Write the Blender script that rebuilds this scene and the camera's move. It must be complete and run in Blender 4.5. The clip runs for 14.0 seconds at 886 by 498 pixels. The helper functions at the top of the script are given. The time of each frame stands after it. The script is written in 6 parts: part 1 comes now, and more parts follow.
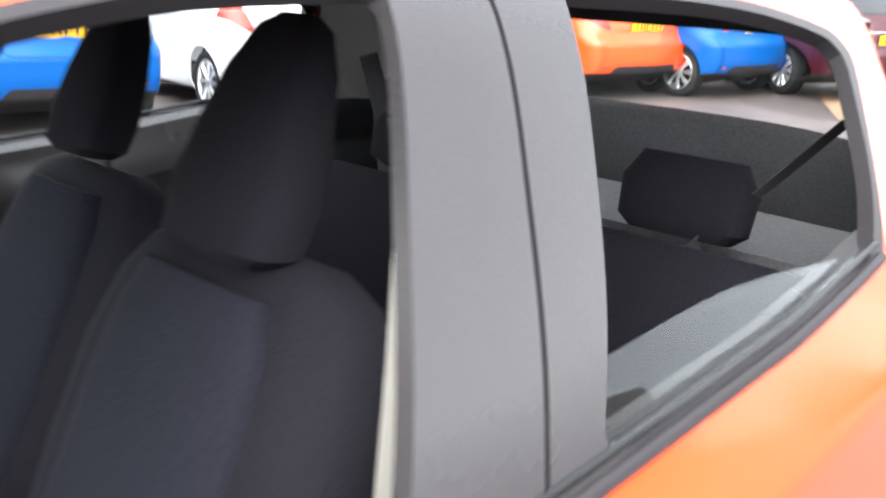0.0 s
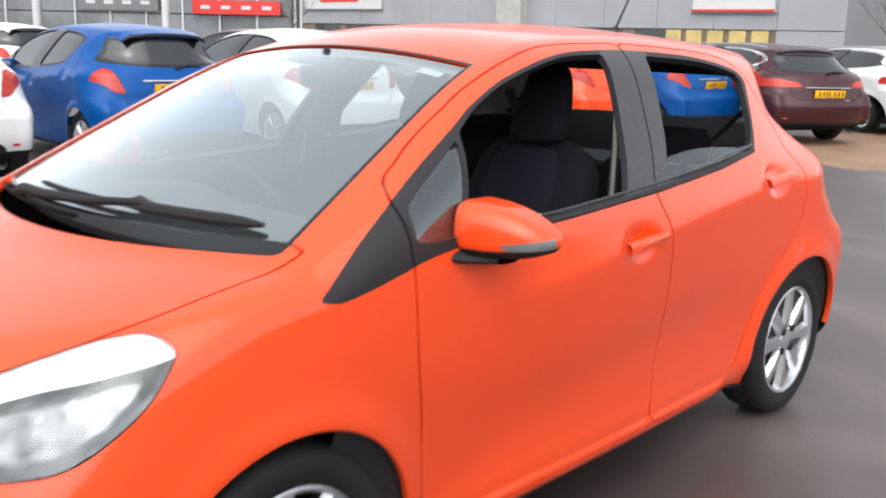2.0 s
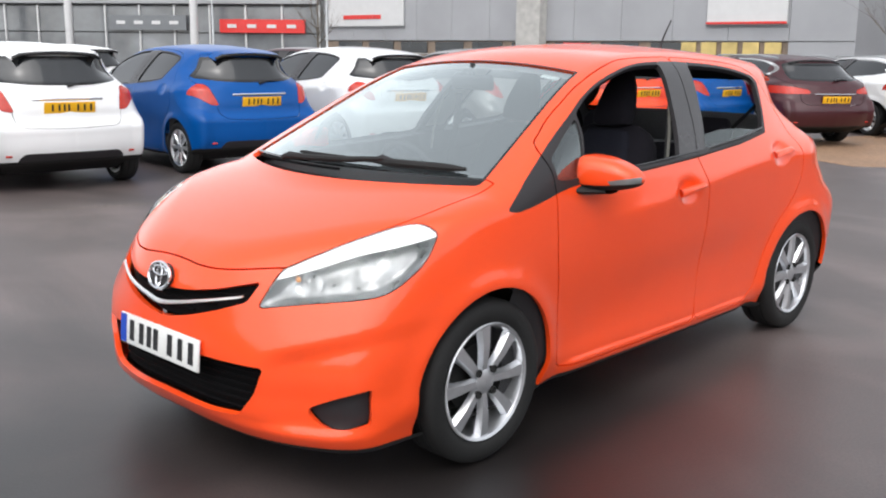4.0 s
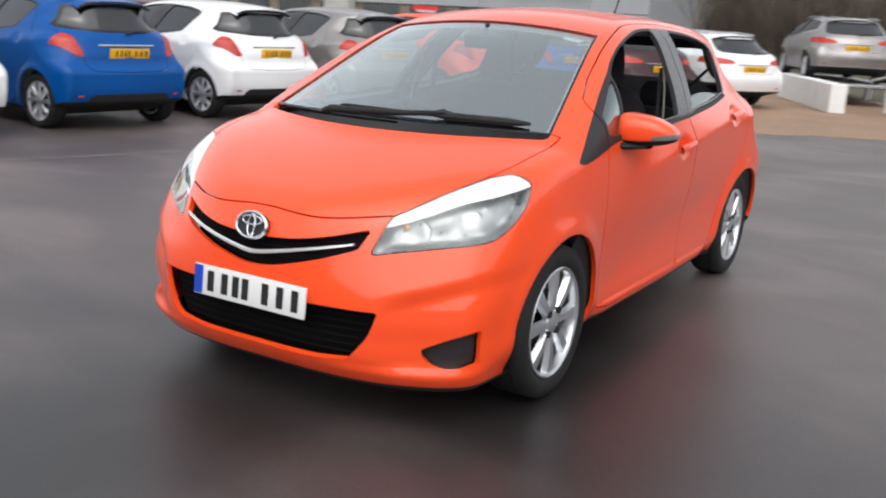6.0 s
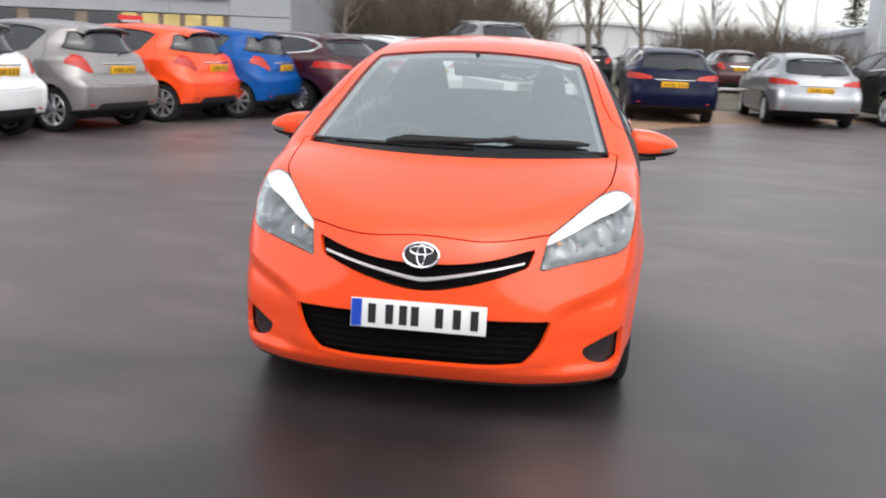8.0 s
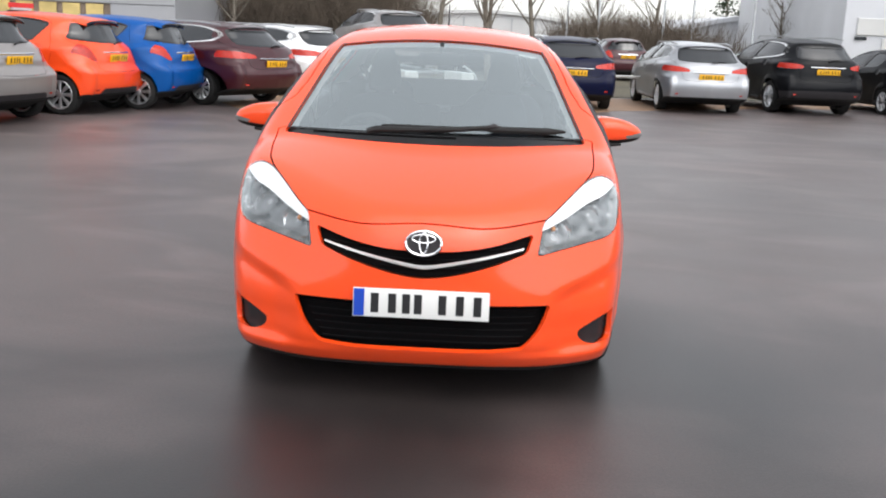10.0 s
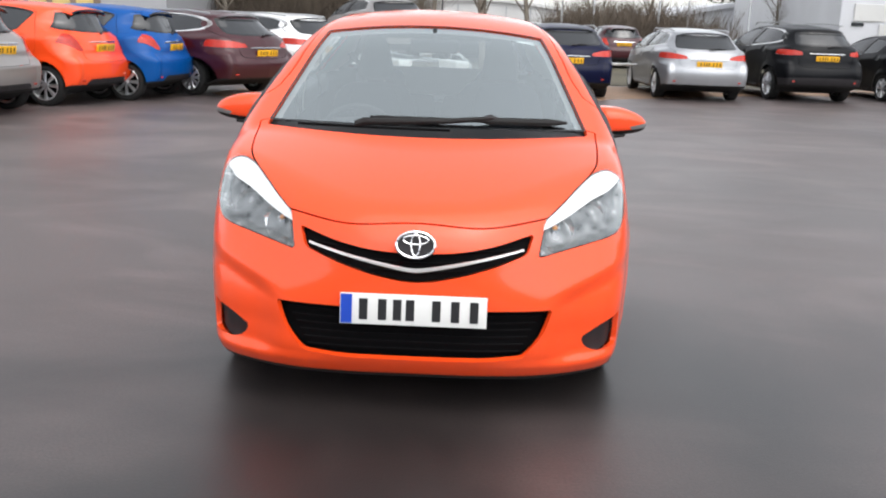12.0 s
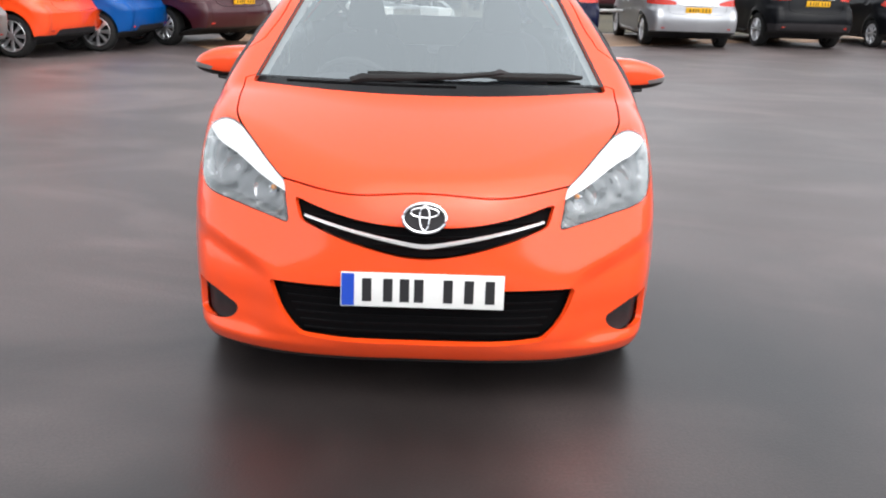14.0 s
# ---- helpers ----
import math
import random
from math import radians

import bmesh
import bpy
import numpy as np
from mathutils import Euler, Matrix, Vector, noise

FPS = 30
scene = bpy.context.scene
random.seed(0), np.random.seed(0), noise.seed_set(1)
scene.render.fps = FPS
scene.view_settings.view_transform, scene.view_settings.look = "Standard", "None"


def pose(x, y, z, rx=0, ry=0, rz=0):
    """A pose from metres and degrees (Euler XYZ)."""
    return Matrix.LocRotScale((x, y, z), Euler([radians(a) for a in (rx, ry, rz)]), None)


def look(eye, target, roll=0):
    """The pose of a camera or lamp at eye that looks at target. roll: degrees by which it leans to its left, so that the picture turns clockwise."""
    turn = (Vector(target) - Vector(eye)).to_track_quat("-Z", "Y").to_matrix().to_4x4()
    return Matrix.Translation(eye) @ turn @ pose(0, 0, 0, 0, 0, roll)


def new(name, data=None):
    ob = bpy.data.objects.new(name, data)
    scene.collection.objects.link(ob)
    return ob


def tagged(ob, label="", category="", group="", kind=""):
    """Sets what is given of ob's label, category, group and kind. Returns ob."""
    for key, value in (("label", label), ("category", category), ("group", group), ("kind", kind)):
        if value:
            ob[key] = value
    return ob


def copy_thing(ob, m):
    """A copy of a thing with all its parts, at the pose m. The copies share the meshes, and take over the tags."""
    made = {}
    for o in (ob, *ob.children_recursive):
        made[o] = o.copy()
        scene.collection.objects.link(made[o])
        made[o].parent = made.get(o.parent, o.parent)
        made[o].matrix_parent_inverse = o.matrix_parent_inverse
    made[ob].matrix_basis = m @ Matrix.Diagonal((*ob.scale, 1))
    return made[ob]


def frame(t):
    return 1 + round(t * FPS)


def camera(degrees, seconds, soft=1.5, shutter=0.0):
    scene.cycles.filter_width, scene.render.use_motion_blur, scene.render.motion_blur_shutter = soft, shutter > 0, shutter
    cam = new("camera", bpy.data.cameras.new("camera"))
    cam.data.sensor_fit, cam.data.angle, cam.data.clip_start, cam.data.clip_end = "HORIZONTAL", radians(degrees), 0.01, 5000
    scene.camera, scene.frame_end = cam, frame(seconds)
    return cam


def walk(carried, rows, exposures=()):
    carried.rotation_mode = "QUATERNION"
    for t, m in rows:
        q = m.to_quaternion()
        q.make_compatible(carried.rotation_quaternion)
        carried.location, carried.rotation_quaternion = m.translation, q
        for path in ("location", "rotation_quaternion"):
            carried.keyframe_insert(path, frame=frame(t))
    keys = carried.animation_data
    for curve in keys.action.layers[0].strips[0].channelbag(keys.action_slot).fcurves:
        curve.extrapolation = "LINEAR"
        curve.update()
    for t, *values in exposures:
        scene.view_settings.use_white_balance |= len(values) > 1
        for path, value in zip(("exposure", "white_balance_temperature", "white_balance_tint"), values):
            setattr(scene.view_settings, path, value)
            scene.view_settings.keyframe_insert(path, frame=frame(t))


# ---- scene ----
cam = camera(49.6, 14.0, soft=2.0, shutter=0.6)
PATH = [
    (0, (1.223, 0.853, 1.427), (-0.124, 2.221, 0.867), 1.9),
    (0.3, (1.377, 0.577, 1.428), (0.029, 1.973, 0.943), 1.4),
    (0.5, (1.483, 0.38, 1.437), (0.145, 1.79, 0.967), 2.0),
    (1, (1.741, -0.147, 1.445), (0.44, 1.308, 1.008), 2.7),
    (1.5, (2.035, -0.638, 1.442), (0.708, 0.794, 1.009), 1.8),
    (2, (2.301, -1.141, 1.456), (0.974, 0.292, 1.023), 1.5),
    (2.5, (2.608, -1.599, 1.468), (1.264, -0.178, 1.05), 1.4),
    (3, (2.841, -2.026, 1.484), (1.508, -0.599, 1.054), 0.6),
    (3.2, (2.97, -2.157, 1.476), (1.609, -0.75, 1.066), 0.6),
    (5.3, (2.807, -2.834, 1.449), (1.555, -1.338, 1.007), 1.5),
    (5.5, (2.621, -2.934, 1.423), (1.438, -1.393, 0.947), 2.1),
    (6, (2.252, -3.269, 1.419), (1.255, -1.599, 0.953), 3.1),
    (6.5, (1.763, -3.542, 1.417), (0.949, -1.778, 0.945), 3.2),
    (7, (1.314, -3.819, 1.442), (0.689, -1.978, 0.975), 2.0),
    (7.5, (0.874, -4.05, 1.457), (0.455, -2.144, 1.018), 1.7),
    (8, (0.556, -4.259, 1.483), (0.29, -2.324, 1.053), 2.5),
    (8.5, (0.266, -4.331, 1.474), (0.149, -2.383, 1.035), 2.6),
    (9, (0.155, -4.331, 1.468), (0.1, -2.384, 1.017), 2.4),
    (9.2, (0.143, -4.341, 1.475), (0.102, -2.391, 1.034), 2.7),
    (11.5, (0.121, -4.204, 1.452), (0.11, -2.256, 1.001), 2.0),
    (12, (0.128, -4.065, 1.453), (0.109, -2.12, 0.989), 2.2),
    (12.5, (0.082, -3.9, 1.45), (0.059, -1.965, 0.945), 2.1),
    (13, (0.056, -3.846, 1.447), (0.042, -1.918, 0.915), 1.9),
    (13.5, (0.037, -3.76, 1.442), (0.052, -1.838, 0.888), 1.9),
    (14, (0.02, -3.709, 1.443), (0.047, -1.791, 0.878), 2.0),
]
walk(cam, [(t, look(eye, target, roll)) for t, eye, target, roll in PATH],
     [(0, 3.1), (0.5, 2.3), (1.0, 1.68), (1.5, 1.42), (2.0, 1.28), (3.0, 1.24), (5.5, 0.90), (6.5, 0.90), (8.0, 1.06), (12.5, 1.22), (14.0, 1.32)])

# ---- light: a bright overcast sky with a broad soft sun ----
world = bpy.data.worlds.new("overcast_sky")
scene.world = world
world.use_nodes = True
wn, wl = world.node_tree.nodes, world.node_tree.links
wn.clear()
sky = wn.new("ShaderNodeTexSky")
sky.sky_type, sky.sun_disc = "NISHITA", False
sky.sun_elevation, sky.sun_rotation = radians(57), radians(150)
sky.air_density, sky.dust_density, sky.ozone_density = 1.0, 1.6, 0.8
pale = wn.new("ShaderNodeHueSaturation")
pale.inputs["Saturation"].default_value = 0.18
wback = wn.new("ShaderNodeBackground")
wback.inputs["Strength"].default_value = 0.15
wout = wn.new("ShaderNodeOutputWorld")
wl.new(sky.outputs[0], pale.inputs["Color"])
wl.new(pale.outputs[0], wback.inputs["Color"])
wl.new(wback.outputs[0], wout.inputs["Surface"])
sun = new("sun", bpy.data.lights.new("sun", "SUN"))
sun.data.energy, sun.data.angle, sun.data.color = 0.5, radians(80), (1.0, 0.97, 0.93)
sun.matrix_world = look((8, -13, 24), (0, 0, 0))

# ---- materials ----
def mat(name, color, rough=0.5, metal=0.0, coat=0.0, grain=0.0, scale=40.0, bump=0.0, coarse=0.0, coarse_scale=3.0, spec=0.5, alpha=None):
    """A surface with fine grain and coarser stains, both multiplying the base colour."""
    m = bpy.data.materials.new(name)
    m.use_nodes = True
    n, l = m.node_tree.nodes, m.node_tree.links
    b = n["Principled BSDF"]
    b.inputs["Base Color"].default_value = (*color, 1)
    b.inputs["Roughness"].default_value, b.inputs["Metallic"].default_value = rough, metal
    b.inputs["Coat Weight"].default_value, b.inputs["Coat Roughness"].default_value = coat, 0.10
    b.inputs["Specular IOR Level"].default_value = spec
    if grain or coarse or bump:
        co = n.new("ShaderNodeTexCoord")
        fine, wide = n.new("ShaderNodeTexNoise"), n.new("ShaderNodeTexNoise")
        fine.inputs["Scale"].default_value, fine.inputs["Detail"].default_value = scale, 6
        wide.inputs["Scale"].default_value, wide.inputs["Detail"].default_value = coarse_scale, 5
        for t in (fine, wide):
            l.new(co.outputs["Object"], t.inputs["Vector"])
        val = None
        for t, amount in ((fine, grain), (wide, coarse)):
            r = n.new("ShaderNodeMapRange")
            r.inputs["From Min"].default_value, r.inputs["From Max"].default_value = 0.3, 0.7
            r.inputs["To Min"].default_value, r.inputs["To Max"].default_value = 1 - amount, 1 + amount
            l.new(t.outputs["Fac"], r.inputs["Value"])
            if val is None:
                val = r.outputs[0]
            else:
                mul = n.new("ShaderNodeMath")
                mul.operation = "MULTIPLY"
                l.new(val, mul.inputs[0]), l.new(r.outputs[0], mul.inputs[1])
                val = mul.outputs[0]
        mix = n.new("ShaderNodeVectorMath")
        mix.operation = "SCALE"
        mix.inputs[0].default_value = color
        l.new(val, mix.inputs["Scale"])
        l.new(mix.outputs[0], b.inputs["Base Color"])
        rr = n.new("ShaderNodeMapRange")
        rr.inputs["To Min"].default_value, rr.inputs["To Max"].default_value = max(rough - 0.12 * (grain + coarse), 0.02), min(rough + 0.25 * (grain + coarse), 1)
        l.new(wide.outputs["Fac"], rr.inputs["Value"])
        l.new(rr.outputs[0], b.inputs["Roughness"])
        if bump:
            bp = n.new("ShaderNodeBump")
            bp.inputs["Strength"].default_value, bp.inputs["Distance"].default_value = bump, 0.004
            l.new(fine.outputs["Fac"], bp.inputs["Height"])
            l.new(bp.outputs[0], b.inputs["Normal"])
    return m


def paint(name, color, metal=0.0, coat=0.9, spec=0.35):
    return mat(name, color, 0.38, metal, coat, 0.02, 300.0, 0.0, 0.04, 1.5, spec=spec)


def glass(name, tint, rough=0.0, sheen=0.05, slant=5.0):
    """Thin glazing: clear across, glossy at a slant."""
    m = bpy.data.materials.new(name)
    m.use_nodes = True
    n, l = m.node_tree.nodes, m.node_tree.links
    n.clear()
    clear, gloss, mix, facing, power, ramp, out = (n.new("ShaderNode" + k) for k in ("BsdfTransparent", "BsdfGlossy", "MixShader", "LayerWeight", "Math", "MapRange", "OutputMaterial"))
    clear.inputs["Color"].default_value = (*tint, 1)
    gloss.inputs["Roughness"].default_value = rough
    gloss.inputs["Color"].default_value = (0.92, 1.0, 1.0, 1)
    facing.inputs["Blend"].default_value = 0.5
    power.operation, power.inputs[1].default_value = "POWER", slant
    ramp.inputs["To Min"].default_value, ramp.inputs["To Max"].default_value = sheen, 1.0
    l.new(facing.outputs["Facing"], power.inputs[0]), l.new(power.outputs[0], ramp.inputs["Value"]), l.new(ramp.outputs[0], mix.inputs[0])
    l.new(clear.outputs[0], mix.inputs[1]), l.new(gloss.outputs[0], mix.inputs[2])
    l.new(mix.outputs[0], out.inputs["Surface"])
    return m


ORANGE = paint("orange_paint", (0.95, 0.075, 0.010), 0.0, 0.85, 0.25)
WHITE = paint("white_paint", (0.80, 0.80, 0.80))
BLUE = paint("blue_paint", (0.0005, 0.072, 0.29), 0.0, 0.30, 0.10)
NAVY = paint("navy_paint", (0.002, 0.004, 0.026), 0.0, 0.16, 0.10)
MAROON = paint("maroon_paint", (0.045, 0.006, 0.010), 0.1, 0.5)
GREY = paint("bronze_grey_paint", (0.30, 0.28, 0.27), 0.6)
SILVER = paint("silver_paint", (0.36, 0.37, 0.39), 0.6, 0.5)
BLACKP = paint("black_paint", (0.004, 0.0045, 0.006), 0.0, 0.14, 0.10)
TRIM = mat("black_plastic", (0.021, 0.019, 0.021), 0.5, grain=0.15, scale=400, bump=0.1, coarse=0.15, spec=0.35)
PILLAR = mat("pillar_film", (0.036, 0.034, 0.036), 0.26, grain=0.08, scale=300, coarse=0.10)
FRIT = mat("black_glass_border", (0.012, 0.013, 0.014), 0.12, coarse=0.1)
GRILLEK = mat("grille_black", (0.003, 0.003, 0.0035), 0.75, coarse=0.15, spec=0.1)
LENSG = mat("smoked_lens", (0.20, 0.21, 0.21), 0.3, 0.1, coat=0.3, coarse=0.1, coarse_scale=20)
RUBBER = mat("tyre_rubber", (0.007, 0.007, 0.007), 0.72, grain=0.2, scale=120, bump=0.2, coarse=0.3, coarse_scale=6)
UNDER = mat("underbody", (0.012, 0.012, 0.012), 0.85, grain=0.2, coarse=0.3)
ALLOY = mat("alloy", (0.62, 0.63, 0.65), 0.28, 0.85, 0.3, grain=0.05, coarse=0.08, coarse_scale=9)
CHROME = mat("chrome", (0.82, 0.83, 0.85), 0.08, 1.0, grain=0.02)
REFLECT = mat("lamp_reflector", (0.78, 0.79, 0.80), 0.18, 0.9, coarse=0.15, coarse_scale=14)
# white base colour: the lamp's bright lid, with the sky's reflection painted in
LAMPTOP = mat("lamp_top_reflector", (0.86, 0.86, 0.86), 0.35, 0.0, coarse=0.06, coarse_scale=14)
SATIN = mat("satin_chrome", (0.88, 0.88, 0.88), 0.25, 0.6, coarse=0.05, coarse_scale=10)
LAMPCASE = mat("lamp_case", (0.23, 0.23, 0.235), 0.18, 0.7, coarse=0.75, coarse_scale=24)
CLOTH = mat("seat_cloth", (0.0105, 0.0096, 0.0135), 0.9, grain=0.25, scale=260, bump=0.35, coarse=0.15, spec=0.2)
CLOTH2 = mat("seat_insert_cloth", (0.013, 0.0135, 0.0205), 0.9, grain=0.3, scale=200, bump=0.35, coarse=0.15, spec=0.2)
DASH = mat("dash_plastic", (0.018, 0.018, 0.020), 0.55, grain=0.15, scale=350, bump=0.15, coarse=0.1)
LINER = mat("headliner", (0.42, 0.42, 0.41), 0.9, grain=0.1, scale=200, coarse=0.06)
BELT = mat("seat_belt", (0.035, 0.035, 0.038), 0.7, grain=0.2, scale=500)
SEALPALE = mat("pale_seal", (0.30, 0.29, 0.26), 0.5, coarse=0.1)
LINER2 = mat("shelf_cloth", (0.16, 0.16, 0.165), 0.9, grain=0.2, scale=150, coarse=0.1)
REDBUT = mat("red_plastic", (0.55, 0.03, 0.02), 0.4, coarse=0.05)
PLATEW = mat("plate_white", (0.78, 0.78, 0.76), 0.35, coarse=0.04)
PLATEY = mat("plate_yellow", (0.80, 0.42, 0.01), 0.35, coarse=0.04)
PLATEK = mat("plate_black", (0.015, 0.015, 0.017), 0.4, coarse=0.05)
PLATEB = mat("plate_blue", (0.01, 0.06, 0.45), 0.35, coarse=0.04)
LENSR = mat("red_lens", (0.45, 0.018, 0.006), 0.25, coat=0.15, coarse=0.15, coarse_scale=20)
LENSA = mat("amber_lens", (0.75, 0.25, 0.03), 0.15, coat=1.0, coarse=0.1)
LENSW = mat("clear_lens", (0.62, 0.62, 0.62), 0.12, 0.3, coat=1.0, coarse=0.1, coarse_scale=20)
GLASS = glass("clear_glass", (0.90, 0.94, 0.93), sheen=0.05, slant=4.0)
SCREEN = glass("windscreen_glass", (0.78, 0.86, 0.87), 0.03, sheen=0.36, slant=2.6)
QGLASS = glass("quarter_glass", (0.80, 0.87, 0.87), 0.02, sheen=0.14, slant=3.0)
DARKGLASS = mat("dark_glass", (0.016, 0.018, 0.020), 0.05, spec=0.9, coarse=0.1, coarse_scale=2.0)
LAMPGLASS = glass("lamp_cover", (0.96, 0.97, 0.97), sheen=0.07, slant=3.0)
MIRROR = mat("mirror_glass", (0.8, 0.82, 0.84), 0.02, 1.0, grain=0.01)
CLADDING = mat("grey_cladding", (0.33, 0.335, 0.35), 0.45, 0.1, grain=0.03, scale=60, coarse=0.06, coarse_scale=0.6)
CONCRETE = mat("concrete", (0.42, 0.41, 0.39), 0.8, grain=0.15, scale=60, bump=0.3, coarse=0.15)
BRICK = mat("brick_paving", (0.27, 0.165, 0.10), 0.6, grain=0.25, scale=14, bump=0.3, coarse=0.2, coarse_scale=0.8)
BARK = mat("bark", (0.15, 0.13, 0.105), 0.9, grain=0.3, scale=30, bump=0.6, coarse=0.2)
TWIG = mat("twigs", (0.105, 0.082, 0.062), 0.9, grain=0.3, scale=20, coarse=0.3)
CONIFER = mat("conifer_leaves", (0.028, 0.042, 0.020), 0.8, grain=0.4, scale=12, coarse=0.4)
GALV = mat("galvanised_steel", (0.45, 0.46, 0.47), 0.45, 0.7, grain=0.08, coarse=0.1)
WHITEW = mat("white_render", (0.76, 0.76, 0.75), 0.6, grain=0.05, scale=40, bump=0.2, coarse=0.08)
SIGNRED = mat("sign_red", (0.62, 0.035, 0.03), 0.35, coarse=0.04)
SIGNGREY = mat("sign_grey", (0.16, 0.17, 0.18), 0.4, coarse=0.05)
SIGNWHITE = mat("sign_white", (0.58, 0.58, 0.58), 0.4, coarse=0.03)

# ---- car bodies: a smooth closed form, meshed and then cut into panels ----
def knots(v, pairs):
    """Smooth curve through (place, value) pairs."""
    xs, ys = np.array([p[0] for p in pairs], float), np.array([p[1] for p in pairs], float)
    sl = np.gradient(ys, xs)
    v = np.clip(v, xs[0], xs[-1])
    i = np.clip(np.searchsorted(xs, v) - 1, 0, len(xs) - 2)
    h = xs[i + 1] - xs[i]
    t = (v - xs[i]) / h
    return ((2 * t**3 - 3 * t**2 + 1) * ys[i] + (t**3 - 2 * t**2 + t) * h * sl[i]
            + (-2 * t**3 + 3 * t**2) * ys[i + 1] + (t**3 - t**2) * h * sl[i + 1])


def step(v, a, b):
    t = np.clip((v - a) / (b - a), 0, 1)
    return t * t * (3 - 2 * t)


def smax(a, b, k):
    h = np.maximum(k - np.abs(a - b), 0) / k
    return np.maximum(a, b) + h * h * k / 4


def smin(a, b, k):
    return -smax(-a, -b, k)


HATCH = dict(
    hood=[(-0.95, 0.70), (-0.82, 0.735), (-0.72, 0.785), (-0.6, 0.83), (-0.4, 0.895), (-0.2, 0.95), (-0.05, 0.985), (0.3, 1.03)],
    screen=(1.0, -0.09, 0.478, 0.40), roof=[(0.5, 1.40), (0.8, 1.446), (1.2, 1.492), (1.6, 1.508), (2.0, 1.50), (2.4, 1.474), (2.75, 1.432), (3.1, 1.38)],
    crown=0.16,
    side=[(0.12, 0.765), (0.20, 0.79), (0.27, 0.812), (0.36, 0.815), (0.50, 0.828), (0.68, 0.847), (0.85, 0.848), (0.95, 0.840), (1.02, 0.824), (1.10, 0.795), (1.25, 0.712), (1.35, 0.645), (1.42, 0.585), (1.58, 0.42)],
    nose=[(0.10, -0.66), (0.18, -0.74), (0.26, -0.795), (0.36, -0.805), (0.48, -0.815), (0.58, -0.810), (0.68, -0.796), (0.78, -0.750), (0.95, -0.55)],
    tail=[(0.15, 2.95), (0.25, 3.03), (0.40, 3.11), (0.56, 3.130), (0.66, 3.122), (0.73, 3.066), (0.85, 3.042), (1.0, 2.975), (1.2, 2.865), (1.36, 2.79), (1.42, 2.775), (1.55, 2.74)],
    base=2.51, width=1.0, arch=0.352, wheel_z=0.303, round=1.0, lines={}, strip=0.935, lip=0.20)


def body_form(s, x, y, z):
    """Below zero inside the body."""
    ax = np.abs(x)
    hood = knots(y, s["hood"]) - 0.05 * ax**2 - 0.10 * np.maximum(ax - 0.45, 0) ** 2
    z0, y0, slope, bow = s["screen"]
    screen = z0 + slope * (y - y0 - bow * ax**2)
    roof = knots(y, s["roof"]) - s["crown"] * ax**2
    top = smax(hood, smin(screen, roof, 0.10), 0.015)
    w = knots(z, s["side"]) * s["width"]
    end = s["base"]
    low = 1 - step(z, 0.95, 1.1)
    w = w + low * knots(y, [(-0.95, -0.075), (-0.6, -0.029), (-0.3, -0.007), (0.0, 0.0), (0.4, 0), (1.3, 0.004), (end - 0.2, 0.0), (end + 0.2, 0.012), (end + 0.4, 0.010), (end + 0.6, -0.010)])
    w = w + (1 - low) * knots(y, [(-0.9, 0), (0.9, 0), (1.5, 0.0), (end - 0.2, -0.030), (end + 0.05, -0.068), (end + 0.3, -0.14), (end + 0.65, -0.24)])
    w = w - 0.036 * step(z, 0.66, 0.96) * step(-y, -0.35, 0.35)
    # flares round the wheels, a hollow low in the doors and a shoulder towards the tail
    for c in (0.0, end):
        r = np.hypot(y - c, z - s["wheel_z"])
        w = w + 0.020 * np.exp(-((r - s["arch"] - 0.005) / 0.055) ** 2) * step(z, 0.2, 0.35)
    rise = 0.40 + 0.10 * (y - 0.4)
    w = w - 0.010 * np.exp(-((z - rise) / 0.13) ** 2) * step(y, 0.42, 0.7) * step(-y, -end + 0.40, -end + 0.75)
    # the shoulder crease climbs from the front door to the tail lamp
    ridge = 0.786 + 0.107 * (y - 0.4)
    off = np.sqrt((z - ridge) ** 2 + 0.016**2)
    w = w + 0.027 * np.exp((0.016 - off) / np.where(z > ridge, 0.085, 0.17)) * step(y, 0.40, 1.05)
    # the sill stands a little proud below the doors
    w = w + 0.014 * step(-z, -0.280, -0.250) * step(y, 0.42, 0.55) * step(-y, -2.05, -1.90)
    for hy, hz in ((1.265, 0.885), (2.19, 0.985)):
        r2 = ((y - hy + 0.005) / 0.085) ** 2 + ((z - hz + 0.004) / 0.050) ** 2
        w = w - 0.020 * np.exp(-r2 * r2)
    side = ax - w
    high = step(z, 0.38, 0.80)
    plan = knots(ax, [(0, 0), (0.26, 0.006), (0.45, 0.045), (0.60, 0.105), (0.70, 0.168), (0.79, 0.255), (0.845, 0.39), (1.1, 1.4)])
    scoop = step(ax, 0.46, 0.60) * step(0.475 + 0.33 * (ax - 0.50) - z, -0.035, 0.040) * step(z, 0.215, 0.285)
    lip = step(-z, -0.265, -0.225) * step(ax, 0.2, 0.5)
    swept = knots(ax, [(0, 0), (0.22, 0.025), (0.42, 0.112), (0.55, 0.198), (0.65, 0.270), (0.755, 0.355), (0.815, 0.455), (0.85, 0.60), (1.1, 1.6)])
    front = knots(z, s["nose"]) + plan * (1 - high) + swept * high + 0.034 * scoop - 0.012 * lip - y
    rplan = knots(ax, [(0, 0), (0.3, 0.015), (0.55, 0.05), (0.68, 0.085), (0.76, 0.13), (0.82, 0.21), (1.1, 1.2)])
    waist = knots(ax, [(0, 0), (0.3, 0.015), (0.55, 0.06), (0.68, 0.12), (0.76, 0.20), (0.82, 0.31), (1.1, 1.3)])
